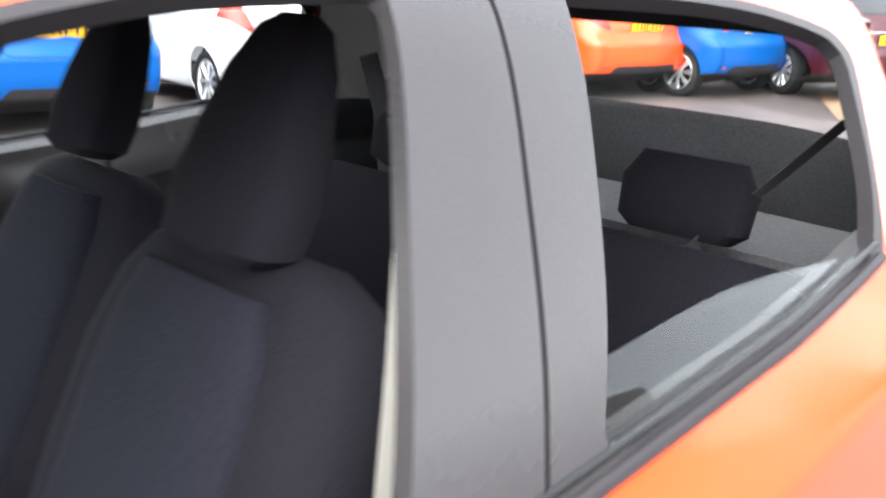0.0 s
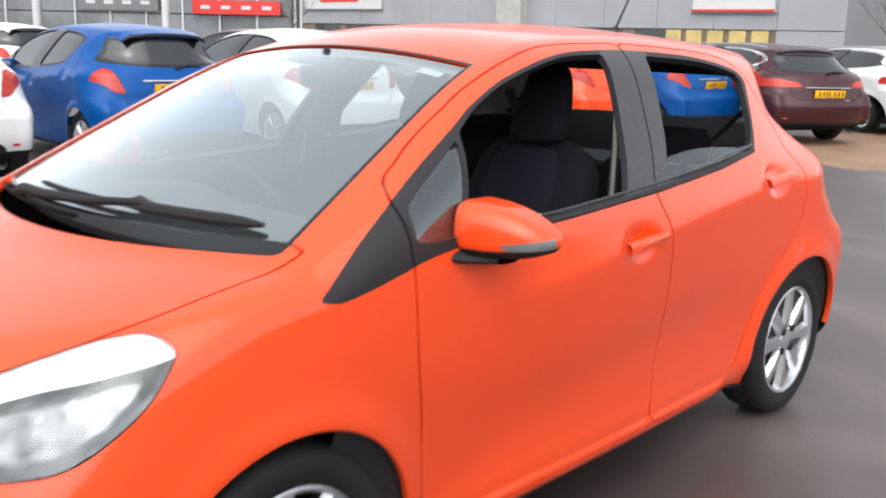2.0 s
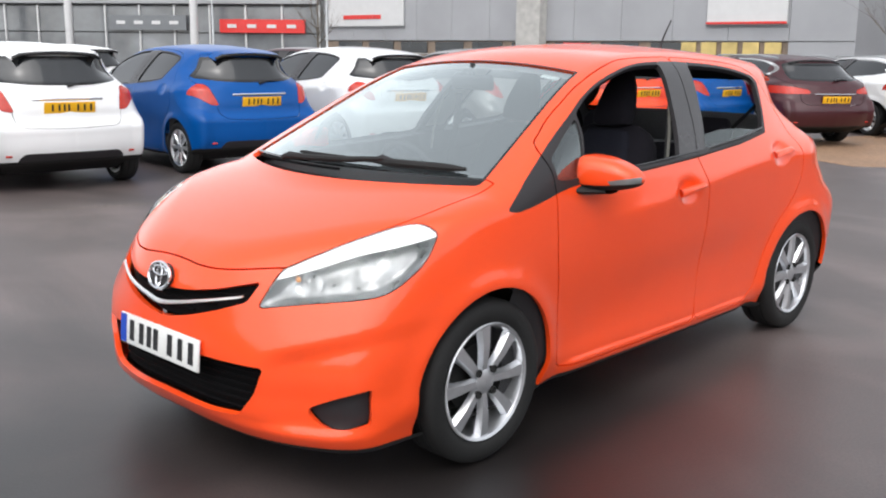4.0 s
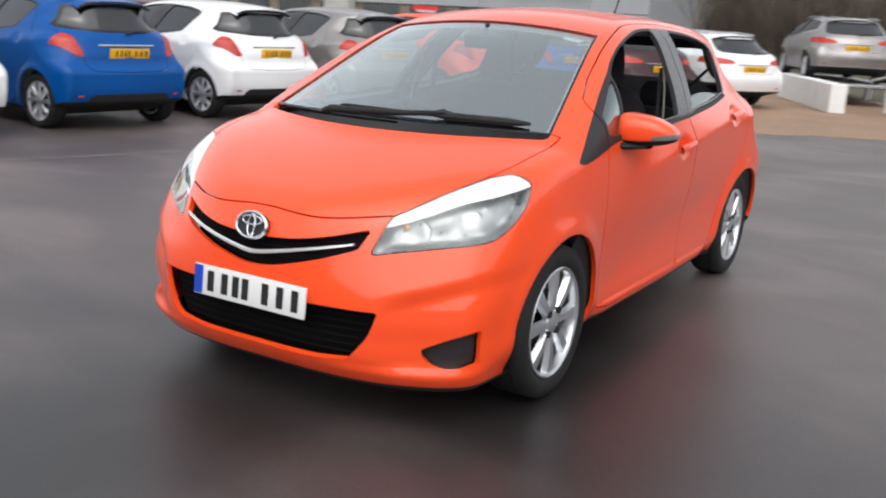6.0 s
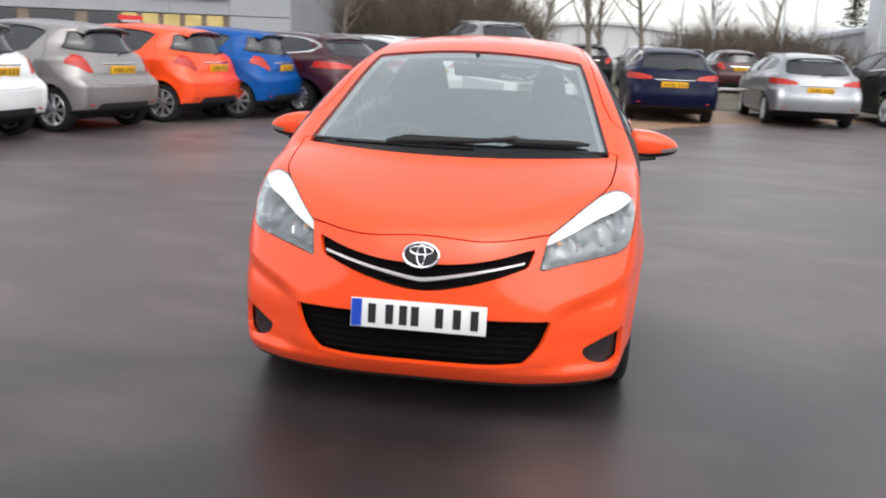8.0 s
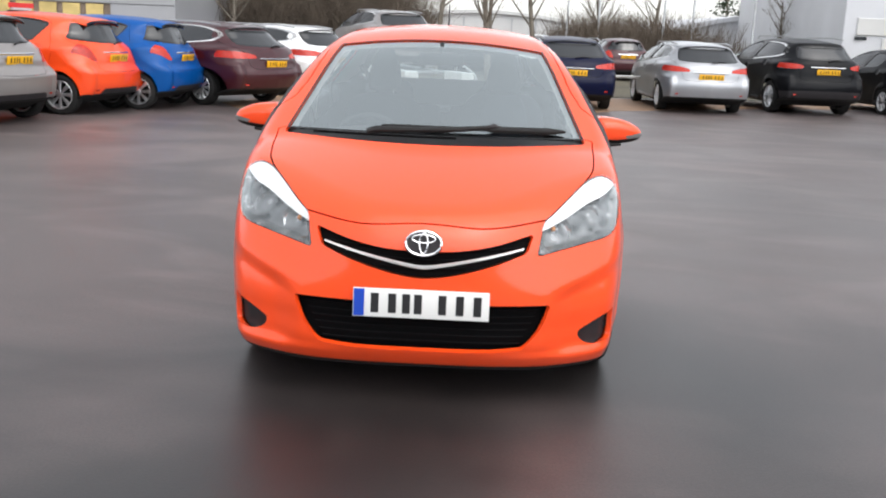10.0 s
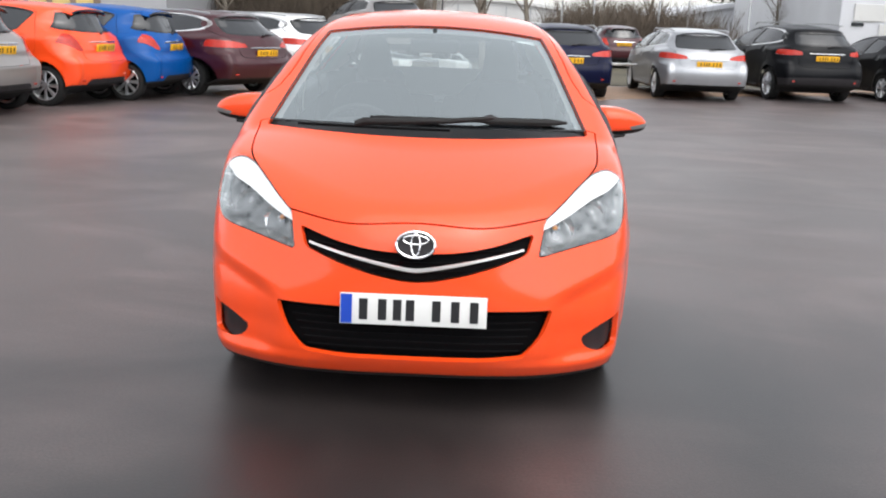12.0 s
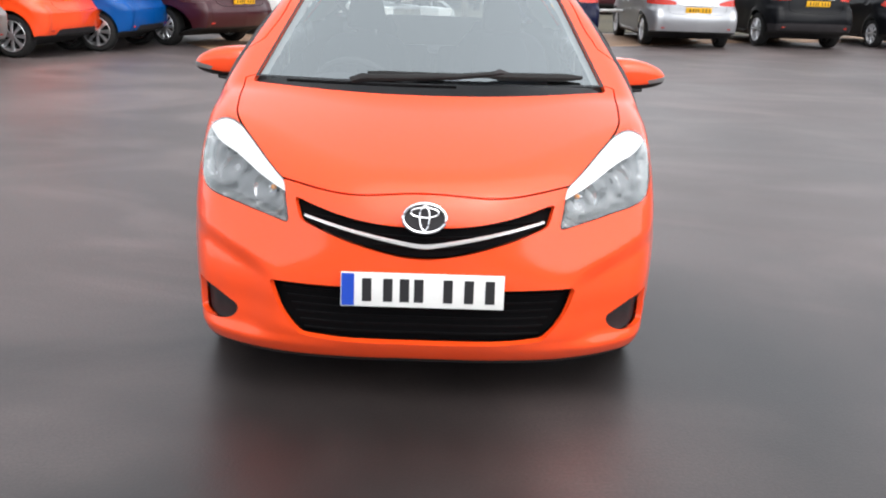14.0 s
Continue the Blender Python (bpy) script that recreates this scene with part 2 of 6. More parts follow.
    rplan = rplan + (waist - rplan) * s["round"] * step(z, 0.72, 0.92)
    round_ = knots(ax, [(0, 0), (0.3, 0.035), (0.42, 0.10), (0.50, 0.18), (0.57, 0.27), (0.64, 0.37), (0.72, 0.50), (0.82, 0.66), (1.1, 1.3)])
    rplan = rplan + (round_ - rplan) * s["round"] * step(z, 0.98, 1.24)
    rear = y - (knots(z, s["tail"]) - rplan + 0.06 * step(ax, 0.62, 0.80) * step(-z, -0.80, -0.70))
    f = smax(side, z - top, 0.075)
    f = smax(f, front, 0.075)
    f = smax(f, rear, 0.07)
    return smax(f, 0.150 + 0.036 * step(y, 0.25, 0.45) * step(-y, -2.25, -2.05) + 0.14 * step(y, end + 0.05, end + 0.45) - z, 0.05)


def body_slope(s, p, e=0.003):
    g = np.stack([body_form(s, *(p + d).T) - body_form(s, *(p - d).T) for d in np.eye(3) * e], 1)
    return g / np.maximum(np.linalg.norm(g, axis=1, keepdims=True), 1e-9)
def mesh_form(form, lo, hi, h):
    """Closed surface of form = 0, as quads of about the size h (surface nets), cut into triangles."""
    ax = [np.arange(a, b + h, h) for a, b in zip(lo, hi)]
    shape = [len(a) for a in ax]
    g = np.empty(shape)
    for i, xv in enumerate(ax[0]):
        yy, zz = np.meshgrid(ax[1], ax[2], indexing="ij")
        g[i] = form(np.full_like(yy, xv), yy, zz)
    inside = g < 0
    n = [k - 1 for k in shape]
    count, total = np.zeros(n), np.zeros(n + [3])
    base = np.stack(np.meshgrid(*[a[:-1] for a in ax], indexing="ij"), -1)
    for d in range(3):
        for o1 in (0, 1):
            for o2 in (0, 1):
                off = [0, 0, 0]
                off[(d + 1) % 3], off[(d + 2) % 3] = o1, o2
                sa = tuple(slice(off[k], off[k] + n[k]) for k in range(3))
                ob = list(off)
                ob[d] = 1
                sb = tuple(slice(ob[k], ob[k] + n[k]) for k in range(3))
                cross = inside[sa] != inside[sb]
                t = np.where(cross, g[sa] / np.where(cross, g[sa] - g[sb], 1), 0)
                p = np.zeros(n + [3])
                for k in range(3):
                    p[..., k] = off[k]
                p[..., d] = t
                total += p * cross[..., None]
                count += cross
    cells = count > 0
    index = np.full(n, -1)
    index[cells] = np.arange(cells.sum())
    v = base[cells] + total[cells] / count[cells][:, None] * h
    quads = []
    for d in range(3):
        a, b = (d + 1) % 3, (d + 2) % 3
        sl0 = [slice(1, n[k]) for k in range(3)]
        sl0[d] = slice(0, n[d])
        sl1 = list(sl0)
        sl1[d] = slice(1, n[d] + 1)
        e0, e1 = inside[tuple(sl0)], inside[tuple(sl1)]
        where = np.argwhere(e0 != e1)
        c = where.copy()
        for k in (a, b):
            c[:, k] += 1
        def cell(da, db):
            q = c.copy()
            q[:, a] -= da
            q[:, b] -= db
            return index[tuple(q.T)]
        quad = np.stack([cell(1, 1), cell(0, 1), cell(0, 0), cell(1, 0)], 1)
        flip = ~e0[e0 != e1]
        quad[flip] = quad[flip][:, ::-1]
        quads.append(quad)
    q = np.concatenate(quads)
    f = np.concatenate([q[:, [0, 1, 2]], q[:, [0, 2, 3]]])
    return v, f


def settle(form_slope, form, v, turns=4):
    for _ in range(turns):
        v = v - form_slope(v) * np.clip(form(*v.T), -0.02, 0.02)[:, None]
    return v


def tidy(v, f):
    used = np.unique(f)
    back = np.full(len(v), -1)
    back[used] = np.arange(len(used))
    return v[used], back[f]


def clip(m, val):
    """The part of the triangles m = (v, f) where val, one number a point, is below zero."""
    v, f = m
    if len(f) == 0:
        return m
    val = np.where(np.abs(val) < 1e-6, -1e-6, val)
    ins = val < 0
    k = ins[f].sum(1)
    keep = [f[k == 3]]
    one, two = f[k == 1], f[k == 2]
    if len(one) or len(two):
        r1 = np.argmax(ins[one], 1) if len(one) else np.zeros(0, int)
        r2 = np.argmin(ins[two], 1) if len(two) else np.zeros(0, int)
        roll = lambda t, r: np.stack([t[np.arange(len(t)), (r + j) % 3] for j in range(3)], 1)
        one, two = roll(one, r1), roll(two, r2)
        edges = np.concatenate([one[:, [0, 1]], one[:, [0, 2]], two[:, [0, 1]], two[:, [0, 2]]])
        uniq, inv = np.unique(np.sort(edges, 1), axis=0, return_inverse=True)
        inv = inv.reshape(-1)
        a, b = val[uniq[:, 0]], val[uniq[:, 1]]
        t = (a / (a - b))[:, None]
        nv = v[uniq[:, 0]] * (1 - t) + v[uniq[:, 1]] * t
        ids = inv + len(v)
        n1, n2 = len(one), len(two)
        keep.append(np.stack([one[:, 0], ids[:n1], ids[n1:2 * n1]], 1))
        ab, ac = ids[2 * n1:2 * n1 + n2], ids[2 * n1 + n2:]
        keep.append(np.stack([ab, two[:, 1], two[:, 2]], 1))
        keep.append(np.stack([ab, two[:, 2], ac], 1))
        v = np.concatenate([v, nv])
    f = np.concatenate(keep)
    return tidy(v, f) if len(f) else (v[:0], f)


def rounded(pts, radius=0.012):
    """A closed outline: gentle bends are drawn as curves, true corners as small arcs."""
    p = np.array(pts, float)
    n = len(p)
    e = np.roll(p, -1, 0) - p
    ln = np.linalg.norm(e, axis=1)
    d = e / ln[:, None]
    bend = np.degrees(np.arccos(np.clip((np.roll(d, 1, 0) * d).sum(1), -1, 1)))
    out = []
    for i in range(n):
        j = (i + 1) % n
        t0 = d[i] if bend[i] > 38 else (p[j] - p[i - 1]) / (ln[i] + ln[i - 1])
        t1 = d[i] if bend[j] > 38 else (p[(j + 1) % n] - p[i]) / (ln[i] + ln[j])
        a0 = min(radius / ln[i], 0.4) if bend[i] > 38 else 0.0
        a1 = 1 - (min(radius / ln[i], 0.4) if bend[j] > 38 else 0.0)
        for t in np.linspace(a0, a1, 5)[: 5 if bend[j] > 38 else 4]:
            out.append((2 * t**3 - 3 * t**2 + 1) * p[i] + (t**3 - 2 * t**2 + t) * ln[i] * t0 + (-2 * t**3 + 3 * t**2) * p[j] + (t**3 - t**2) * ln[i] * t1)
        if bend[j] > 38:
            q = out[-1]
            nx = p[j] + d[j] * min(radius, 0.4 * ln[j])
            for t in (0.33, 0.67):
                out.append((1 - t) ** 2 * q + 2 * t * (1 - t) * p[j] + t * t * nx)
    return np.array(out)


def poly_field(pts, u, w, radius=0.012):
    """Distance to a closed outline, below zero within."""
    p = rounded(pts, radius)
    q = np.roll(p, -1, 0)
    d = np.full(u.shape, 1e9)
    sign = np.zeros(u.shape, bool)
    for (x0, y0), (x1, y1) in zip(p, q):
        ex, ey = x1 - x0, y1 - y0
        t = np.clip(((u - x0) * ex + (w - y0) * ey) / (ex * ex + ey * ey + 1e-12), 0, 1)
        d = np.minimum(d, (u - x0 - t * ex) ** 2 + (w - y0 - t * ey) ** 2)
        if y0 != y1:
            sign ^= ((y0 > w) != (y1 > w)) & (u < ex * (w - y0) / ey + x0)
    return np.where(sign, -1, 1) * np.sqrt(d)


def mesh_of(name, v, f, material, normals=None, smooth=True):
    me = bpy.data.meshes.new(name)
    me.from_pydata([tuple(p) for p in v], [], [tuple(int(i) for i in t) for t in f])
    me.materials.append(material)
    me.update()
    if smooth:
        me.polygons.foreach_set("use_smooth", np.ones(len(me.polygons), bool))
    if normals is not None:
        me.normals_split_custom_set_from_vertices([tuple(p) for p in normals])
    return me


def panel_mesh(name, s, m, material, depth=0.014, lift=0.0):
    """A sheet cut from a body, with its edges turned inwards by depth."""
    v, f = m
    nrm = body_slope(s, v)
    v = v + nrm * lift
    nv, nf, nn = [v], [f.tolist()], [nrm]
    if depth:
        e = np.concatenate([f[:, [0, 1]], f[:, [1, 2]], f[:, [2, 0]]])
        _, inv, cnt = np.unique(np.sort(e, 1), axis=0, return_inverse=True, return_counts=True)
        rim = e[cnt[inv.reshape(-1)] == 1]
        pts, loc = np.unique(rim, return_inverse=True)
        loc = loc.reshape(rim.shape)
        n0, k = len(v), len(pts)
        nv += [v[pts], v[pts] - nrm[pts] * depth]
        nn += [np.zeros((k, 3))] * 2
        nf.append([(n0 + b, n0 + a, n0 + k + a, n0 + k + b) for a, b in loc])
    return mesh_of(name, np.concatenate(nv), [t for part_ in nf for t in part_], material, np.concatenate(nn))


def part(name, bm, material, parent, label="", smooth=True):
    """Links a bmesh, or a mesh, as one object under a thing or a part."""
    if isinstance(bm, bmesh.types.BMesh):
        me = bpy.data.meshes.new(name)
        bm.to_mesh(me)
        bm.free()
        if smooth:
            me.polygons.foreach_set("use_smooth", np.ones(len(me.polygons), bool))
            me.set_sharp_from_angle(angle=radians(38))
    else:
        me = bm
    if material is not None and not me.materials:
        me.materials.append(material)
    ob = new(name, me)
    ob.parent = parent
    return tagged(ob, label) if label else ob


def box(bm, size, at=(0, 0, 0), turn=(0, 0, 0), bevel=0.0, segs=2):
    made = bmesh.ops.create_cube(bm, size=1)["verts"]
    bmesh.ops.scale(bm, vec=size, verts=made)
    if bevel:
        es = list({e for q in made for e in q.link_edges})
        res = bmesh.ops.bevel(bm, geom=es, offset=bevel, segments=segs, profile=0.5, affect="EDGES")
        made = list({q for fc in res["faces"] for q in fc.verts} | {q for q in made if q.is_valid})
    bmesh.ops.transform(bm, matrix=pose(*at, *turn), verts=made)
    return made


def tube(bm, path, radius, sides=8, closed=False):
    """A round bar along points; radius is one number or one for each point."""
    path = [Vector(p) for p in path]
    rs = radius if isinstance(radius, (list, tuple)) else [radius] * len(path)
    rings, n = [], len(path)
    for i, p in enumerate(path):
        d = (path[(i + 1) % n if closed else min(i + 1, n - 1)] - path[(i - 1) % n if closed else max(i - 1, 0)]).normalized()
        side = d.cross(Vector((0, 0, 1)) if abs(d.z) < 0.95 else Vector((1, 0, 0))).normalized()
        up = side.cross(d)
        rings.append([bm.verts.new(p + (side * math.cos(a) + up * math.sin(a)) * rs[i]) for a in (2 * math.pi * k / sides for k in range(sides))])
    for i in range(n if closed else n - 1):
        r, q = rings[i], rings[(i + 1) % n]
        for k in range(sides):
            bm.faces.new((r[k], r[(k + 1) % sides], q[(k + 1) % sides], q[k]))
    if not closed:
        bm.faces.new(rings[0][::-1])
        bm.faces.new(rings[-1])


def lathe(bm, prof, sides=40, axis="x", at=(0, 0, 0)):
    """Turns (along, radius) pairs round an axis."""
    rings = []
    for a, r in prof:
        ring = []
        for k in range(sides):
            t = 2 * math.pi * k / sides
            c, s_ = r * math.cos(t), r * math.sin(t)
            co = {"x": (a, c, s_), "y": (c, a, s_), "z": (c, s_, a)}[axis]
            ring.append(bm.verts.new(Vector(co) + Vector(at)))
        rings.append(ring)
    for r, q in zip(rings, rings[1:]):
        for k in range(sides):
            bm.faces.new((r[k], r[(k + 1) % sides], q[(k + 1) % sides], q[k]))


def ribbon(bm, rows, thick=0.0):
    """A sheet through rows of points; with thick, a closed slab."""
    g = [[bm.verts.new(p) for p in r] for r in rows]
    fs = []
    for r, q in zip(g, g[1:]):
        for k in range(len(r) - 1):
            fs.append(bm.faces.new((r[k], r[k + 1], q[k + 1], q[k])))
    if thick:
        bmesh.ops.recalc_face_normals(bm, faces=fs)
        bmesh.ops.solidify(bm, geom=fs, thickness=thick)


def extruded(bm, outline, depth, matrix=None, bevel=0.0):
    """A closed (x, y) outline as a slab of that depth along z."""
    made = [bm.verts.new((x, y, 0)) for x, y in outline]
    fc = bm.faces.new(made)
    top = bmesh.ops.extrude_face_region(bm, geom=[fc])["geom"]
    tv = [q for q in top if isinstance(q, bmesh.types.BMVert)]
    bmesh.ops.translate(bm, vec=(0, 0, depth), verts=tv)
    allv = made + tv
    if bevel:
        es = [e for e in {e for q in tv for e in q.link_edges} if all(q in tv for q in e.verts)]
        res = bmesh.ops.bevel(bm, geom=es, offset=bevel, segments=2, profile=0.5, affect="EDGES")
        allv = list({q for q in allv if q.is_valid} | {q for fc2 in res["faces"] for q in fc2.verts})
    bmesh.ops.recalc_face_normals(bm, faces=list({fc3 for q in allv for fc3 in q.link_faces}))
    if matrix is not None:
        bmesh.ops.transform(bm, matrix=matrix, verts=allv)
    return allv

# ---- the small hatchback ----
DLO = [(0.310, 0.945), (0.310, 1.066), (0.337, 1.086), (0.47, 1.160), (0.62, 1.237), (0.72, 1.287), (0.89, 1.350), (1.18, 1.412), (1.46, 1.428), (1.70, 1.424), (2.00, 1.405), (2.25, 1.362),
       (2.295, 1.33), (2.18, 1.19), (2.095, 1.088), (1.80, 1.05), (1.40, 1.018), (0.94, 0.992), (0.60, 0.978), (0.45, 0.968)]
OPEN_FRONT = [(0.530, 1.005), (0.622, 1.226), (0.73, 1.283), (0.89, 1.342), (1.18, 1.403), (1.418, 1.415), (1.318, 1.22), (1.228, 1.027), (0.94, 1.010)]
QUARTER = [(0.364, 1.000), (0.364, 1.074), (0.47, 1.138), (0.603, 1.211), (0.563, 1.11), (0.515, 1.000), (0.44, 0.994)]
OPEN_REAR = [(1.456, 1.046), (1.544, 1.20), (1.656, 1.411), (2.0, 1.391), (2.22, 1.352), (2.255, 1.325), (2.15, 1.18), (2.062, 1.097), (1.75, 1.068)]
SLIVER = [(1.458, 1.03), (1.498, 1.112), (1.75, 1.125), (2.068, 1.104), (2.05, 1.08), (1.75, 1.045)]
FENDER_TRIM = [(0.078, 0.914), (0.14, 0.906), (0.37, 0.955), (0.37, 1.104), (0.337, 1.086), (0.205, 1.006)]
DOOR_FRONT = [(0.345, 0.95), (0.357, 0.73), (0.385, 0.55), (0.400, 0.36), (0.415, 0.262), (0.55, 0.245), (1.44, 0.245), (1.462, 0.30), (1.46, 0.55), (1.428, 0.87), (1.372, 1.02),
              (1.458, 1.22), (1.562, 1.449), (1.16, 1.435), (0.944, 1.390), (0.765, 1.330), (0.63, 1.268), (0.50, 1.200), (0.43, 1.160), (0.372, 1.126), (0.338, 1.090)]
DOOR_REAR = [(1.372, 1.02), (1.428, 0.87), (1.46, 0.55), (1.462, 0.30), (1.48, 0.245), (1.93, 0.245), (2.06, 0.31), (2.13, 0.50), (2.22, 0.63), (2.35, 0.74), (2.42, 0.86), (2.41, 1.00),
             (2.34, 1.20), (2.31, 1.36), (2.20, 1.405), (2.00, 1.428), (1.562, 1.449), (1.458, 1.22)]
LAMP = [(-0.074, 0.634), (-0.040, 0.695), (-0.002, 0.752), (0.045, 0.776), (0.11, 0.804), (0.19, 0.836), (0.28, 0.867), (0.36, 0.889), (0.44, 0.897), (0.497, 0.872), (0.47, 0.80), (0.43, 0.752),
        (0.357, 0.70), (0.282, 0.681), (0.115, 0.661), (0.0, 0.646)]
GRILLE = [(-0.425, 0.716), (-0.27, 0.678), (-0.10, 0.655), (0.10, 0.655), (0.27, 0.678), (0.425, 0.716), (0.40, 0.648), (0.27, 0.603), (0.09, 0.558), (0.0, 0.549), (-0.09, 0.558), (-0.27, 0.603), (-0.40, 0.648)]
INTAKE = [(-0.502, 0.450), (-0.30, 0.452), (0.30, 0.452), (0.502, 0.450), (0.468, 0.36), (0.398, 0.270), (0.24, 0.257), (-0.24, 0.257), (-0.398, 0.270), (-0.468, 0.36)]
FOG = [(0.810, 0.405), (0.815, 0.31), (0.78, 0.268), (0.70, 0.260), (0.645, 0.280), (0.615, 0.322), (0.70, 0.362)]
REAR_GLASS = [(-0.69, 1.115), (-0.59, 1.36), (0.59, 1.36), (0.69, 1.115), (0.30, 1.075), (-0.30, 1.075)]
HATCHLID = [(-0.46, 0.66), (-0.545, 0.72), (-0.57, 0.95), (-0.705, 1.075), (-0.62, 1.39), (0.62, 1.39), (0.705, 1.075), (0.57, 0.95), (0.545, 0.72), (0.46, 0.66)]
TAIL_LAMP = [(0.535, 0.812), (0.575, 0.93), (0.615, 1.048), (0.72, 1.060), (0.95, 1.058), (0.95, 0.985), (0.74, 0.905), (0.63, 0.826)]
REAR_BLACK = [(-0.56, 0.10), (-0.54, 0.35), (-0.48, 0.405), (0.48, 0.405), (0.54, 0.35), (0.56, 0.10)]
SEAM = 0.0034


def body_field(s, v, key):
    """Where each point of a hatchback's skin lies against one outline, below zero within."""
    x, y, z = v.T
    ax = np.abs(x)
    sides = {"door_front": (DOOR_FRONT, 0.03), "door_rear": (DOOR_REAR, 0.03), "dlo": (DLO, 0.02), "open_front": (OPEN_FRONT, 0.018), "quarter": (QUARTER, 0.01),
             "open_rear": (OPEN_REAR, 0.022), "sliver": (SLIVER, 0.004), "fender_trim": (FENDER_TRIM, 0.012)}
    if key in sides:
        return np.maximum(poly_field(s["lines"].get(key, sides[key][0]), y, z, sides[key][1]), 0.42 - ax)
    if key == "arch":
        return np.maximum(np.minimum(np.hypot(y, z - s["wheel_z"]), np.hypot(y - s["base"], z - s["wheel_z"])) - s["arch"], 0.40 - ax)
    if key == "lamp":
        return np.maximum(np.maximum(poly_field(LAMP, 0.8 * ax + 0.6 * y, z, 0.016), 0.30 - ax), y - 0.1)
    if key in ("grille", "intake"):
        return np.maximum(poly_field(GRILLE if key == "grille" else INTAKE, x, z), y + 0.42)
    if key == "fog":
        return np.maximum(poly_field(FOG, ax, z, 0.022), y + 0.515)
    if key == "screen":
        edge = 0.694 - (y - 0.09) * 0.205
        return np.maximum(np.maximum(ax - edge, -0.058 + 0.36 * ax**2 - y), np.maximum(y - 0.845 - 0.10 * ax**2, 0.93 - z))
    if key == "rear_pane":
        return body_field(s, v, "rear_glass") + 0.03
    if key == "pane":
        return body_field(s, v, "screen") + 0.011
    if key == "cowl":
        return np.maximum(np.maximum(ax - 0.690, -0.132 + 0.44 * ax**2 - y), np.maximum(y - 0.12, 0.90 - z))
    if key == "hood":
        hedge = knots(y, [(-0.9, 0.50), (-0.70, 0.505), (-0.60, 0.54), (-0.54, 0.572), (-0.40, 0.622), (-0.25, 0.688), (-0.1, 0.712), (0.12, 0.728)])
        return np.maximum(np.maximum(ax - hedge, -0.80 - y), np.maximum(y - 0.12, 0.745 + 0.13 * np.maximum(ax - 0.20, 0) ** 2 + 0.006 * np.cos(ax * 13) - z))
    if key == "bumper":
        return y + 0.350 + 0.06 * (z - 0.4)
    tails = {"rear_glass": (REAR_GLASS, 0.05), "hatch": (HATCHLID, 0.03), "rear_black": (REAR_BLACK, 0.02)}
    if key in tails:
        return np.maximum(poly_field(s["lines"].get(key, tails[key][0]), x, z, tails[key][1]), s["base"] + 0.05 - y)
    if key == "tail_lamp":
        return np.maximum(poly_field(s["lines"].get(key, TAIL_LAMP), ax, z, 0.03), s["base"] + 0.20 + 0.3 * np.maximum(z - 0.9, 0) - y)
    if key == "roof":
        return np.maximum(np.maximum(ax - 0.50 + 0.02 * (y - 1.0), 0.87 + 0.10 * ax**2 - y), 1.30 - z)
    return z - 0.185 - 0.034 * step(y, 0.25, 0.45) * step(-y, -2.25, -2.05) - 0.14 * step(y, s["base"] + 0.05, s["base"] + 0.45)


def cut(s, m, wanted):
    """Keeps what is within (+name) or outside (-name) of each outline, with a gap where a name ends in a star."""
    for w in wanted.split():
        key = w[1:].rstrip("*")
        val = body_field(s, m[0], key)
        gap = 0.0
        if w.endswith("*"):
            # an even gap along the skin, also where it leans away from the outline's plane
            gap = np.full(len(val), SEAM)
            near = np.abs(val) < 0.03
            q = m[0][near]
            if len(q):
                grad = np.stack([body_field(s, q + d, key) - body_field(s, q - d, key) for d in np.eye(3) * 0.002], 1) / 0.004
                nrm = body_slope(s, q)
                flat = grad - nrm * (grad * nrm).sum(1, keepdims=True)
                gap[near] = SEAM * np.clip(np.linalg.norm(flat, axis=1), 0.12, 1.0)
        m = clip(m, val + gap if w[0] == "+" else gap - val)
        if len(m[1]) == 0:
            return m
    return m


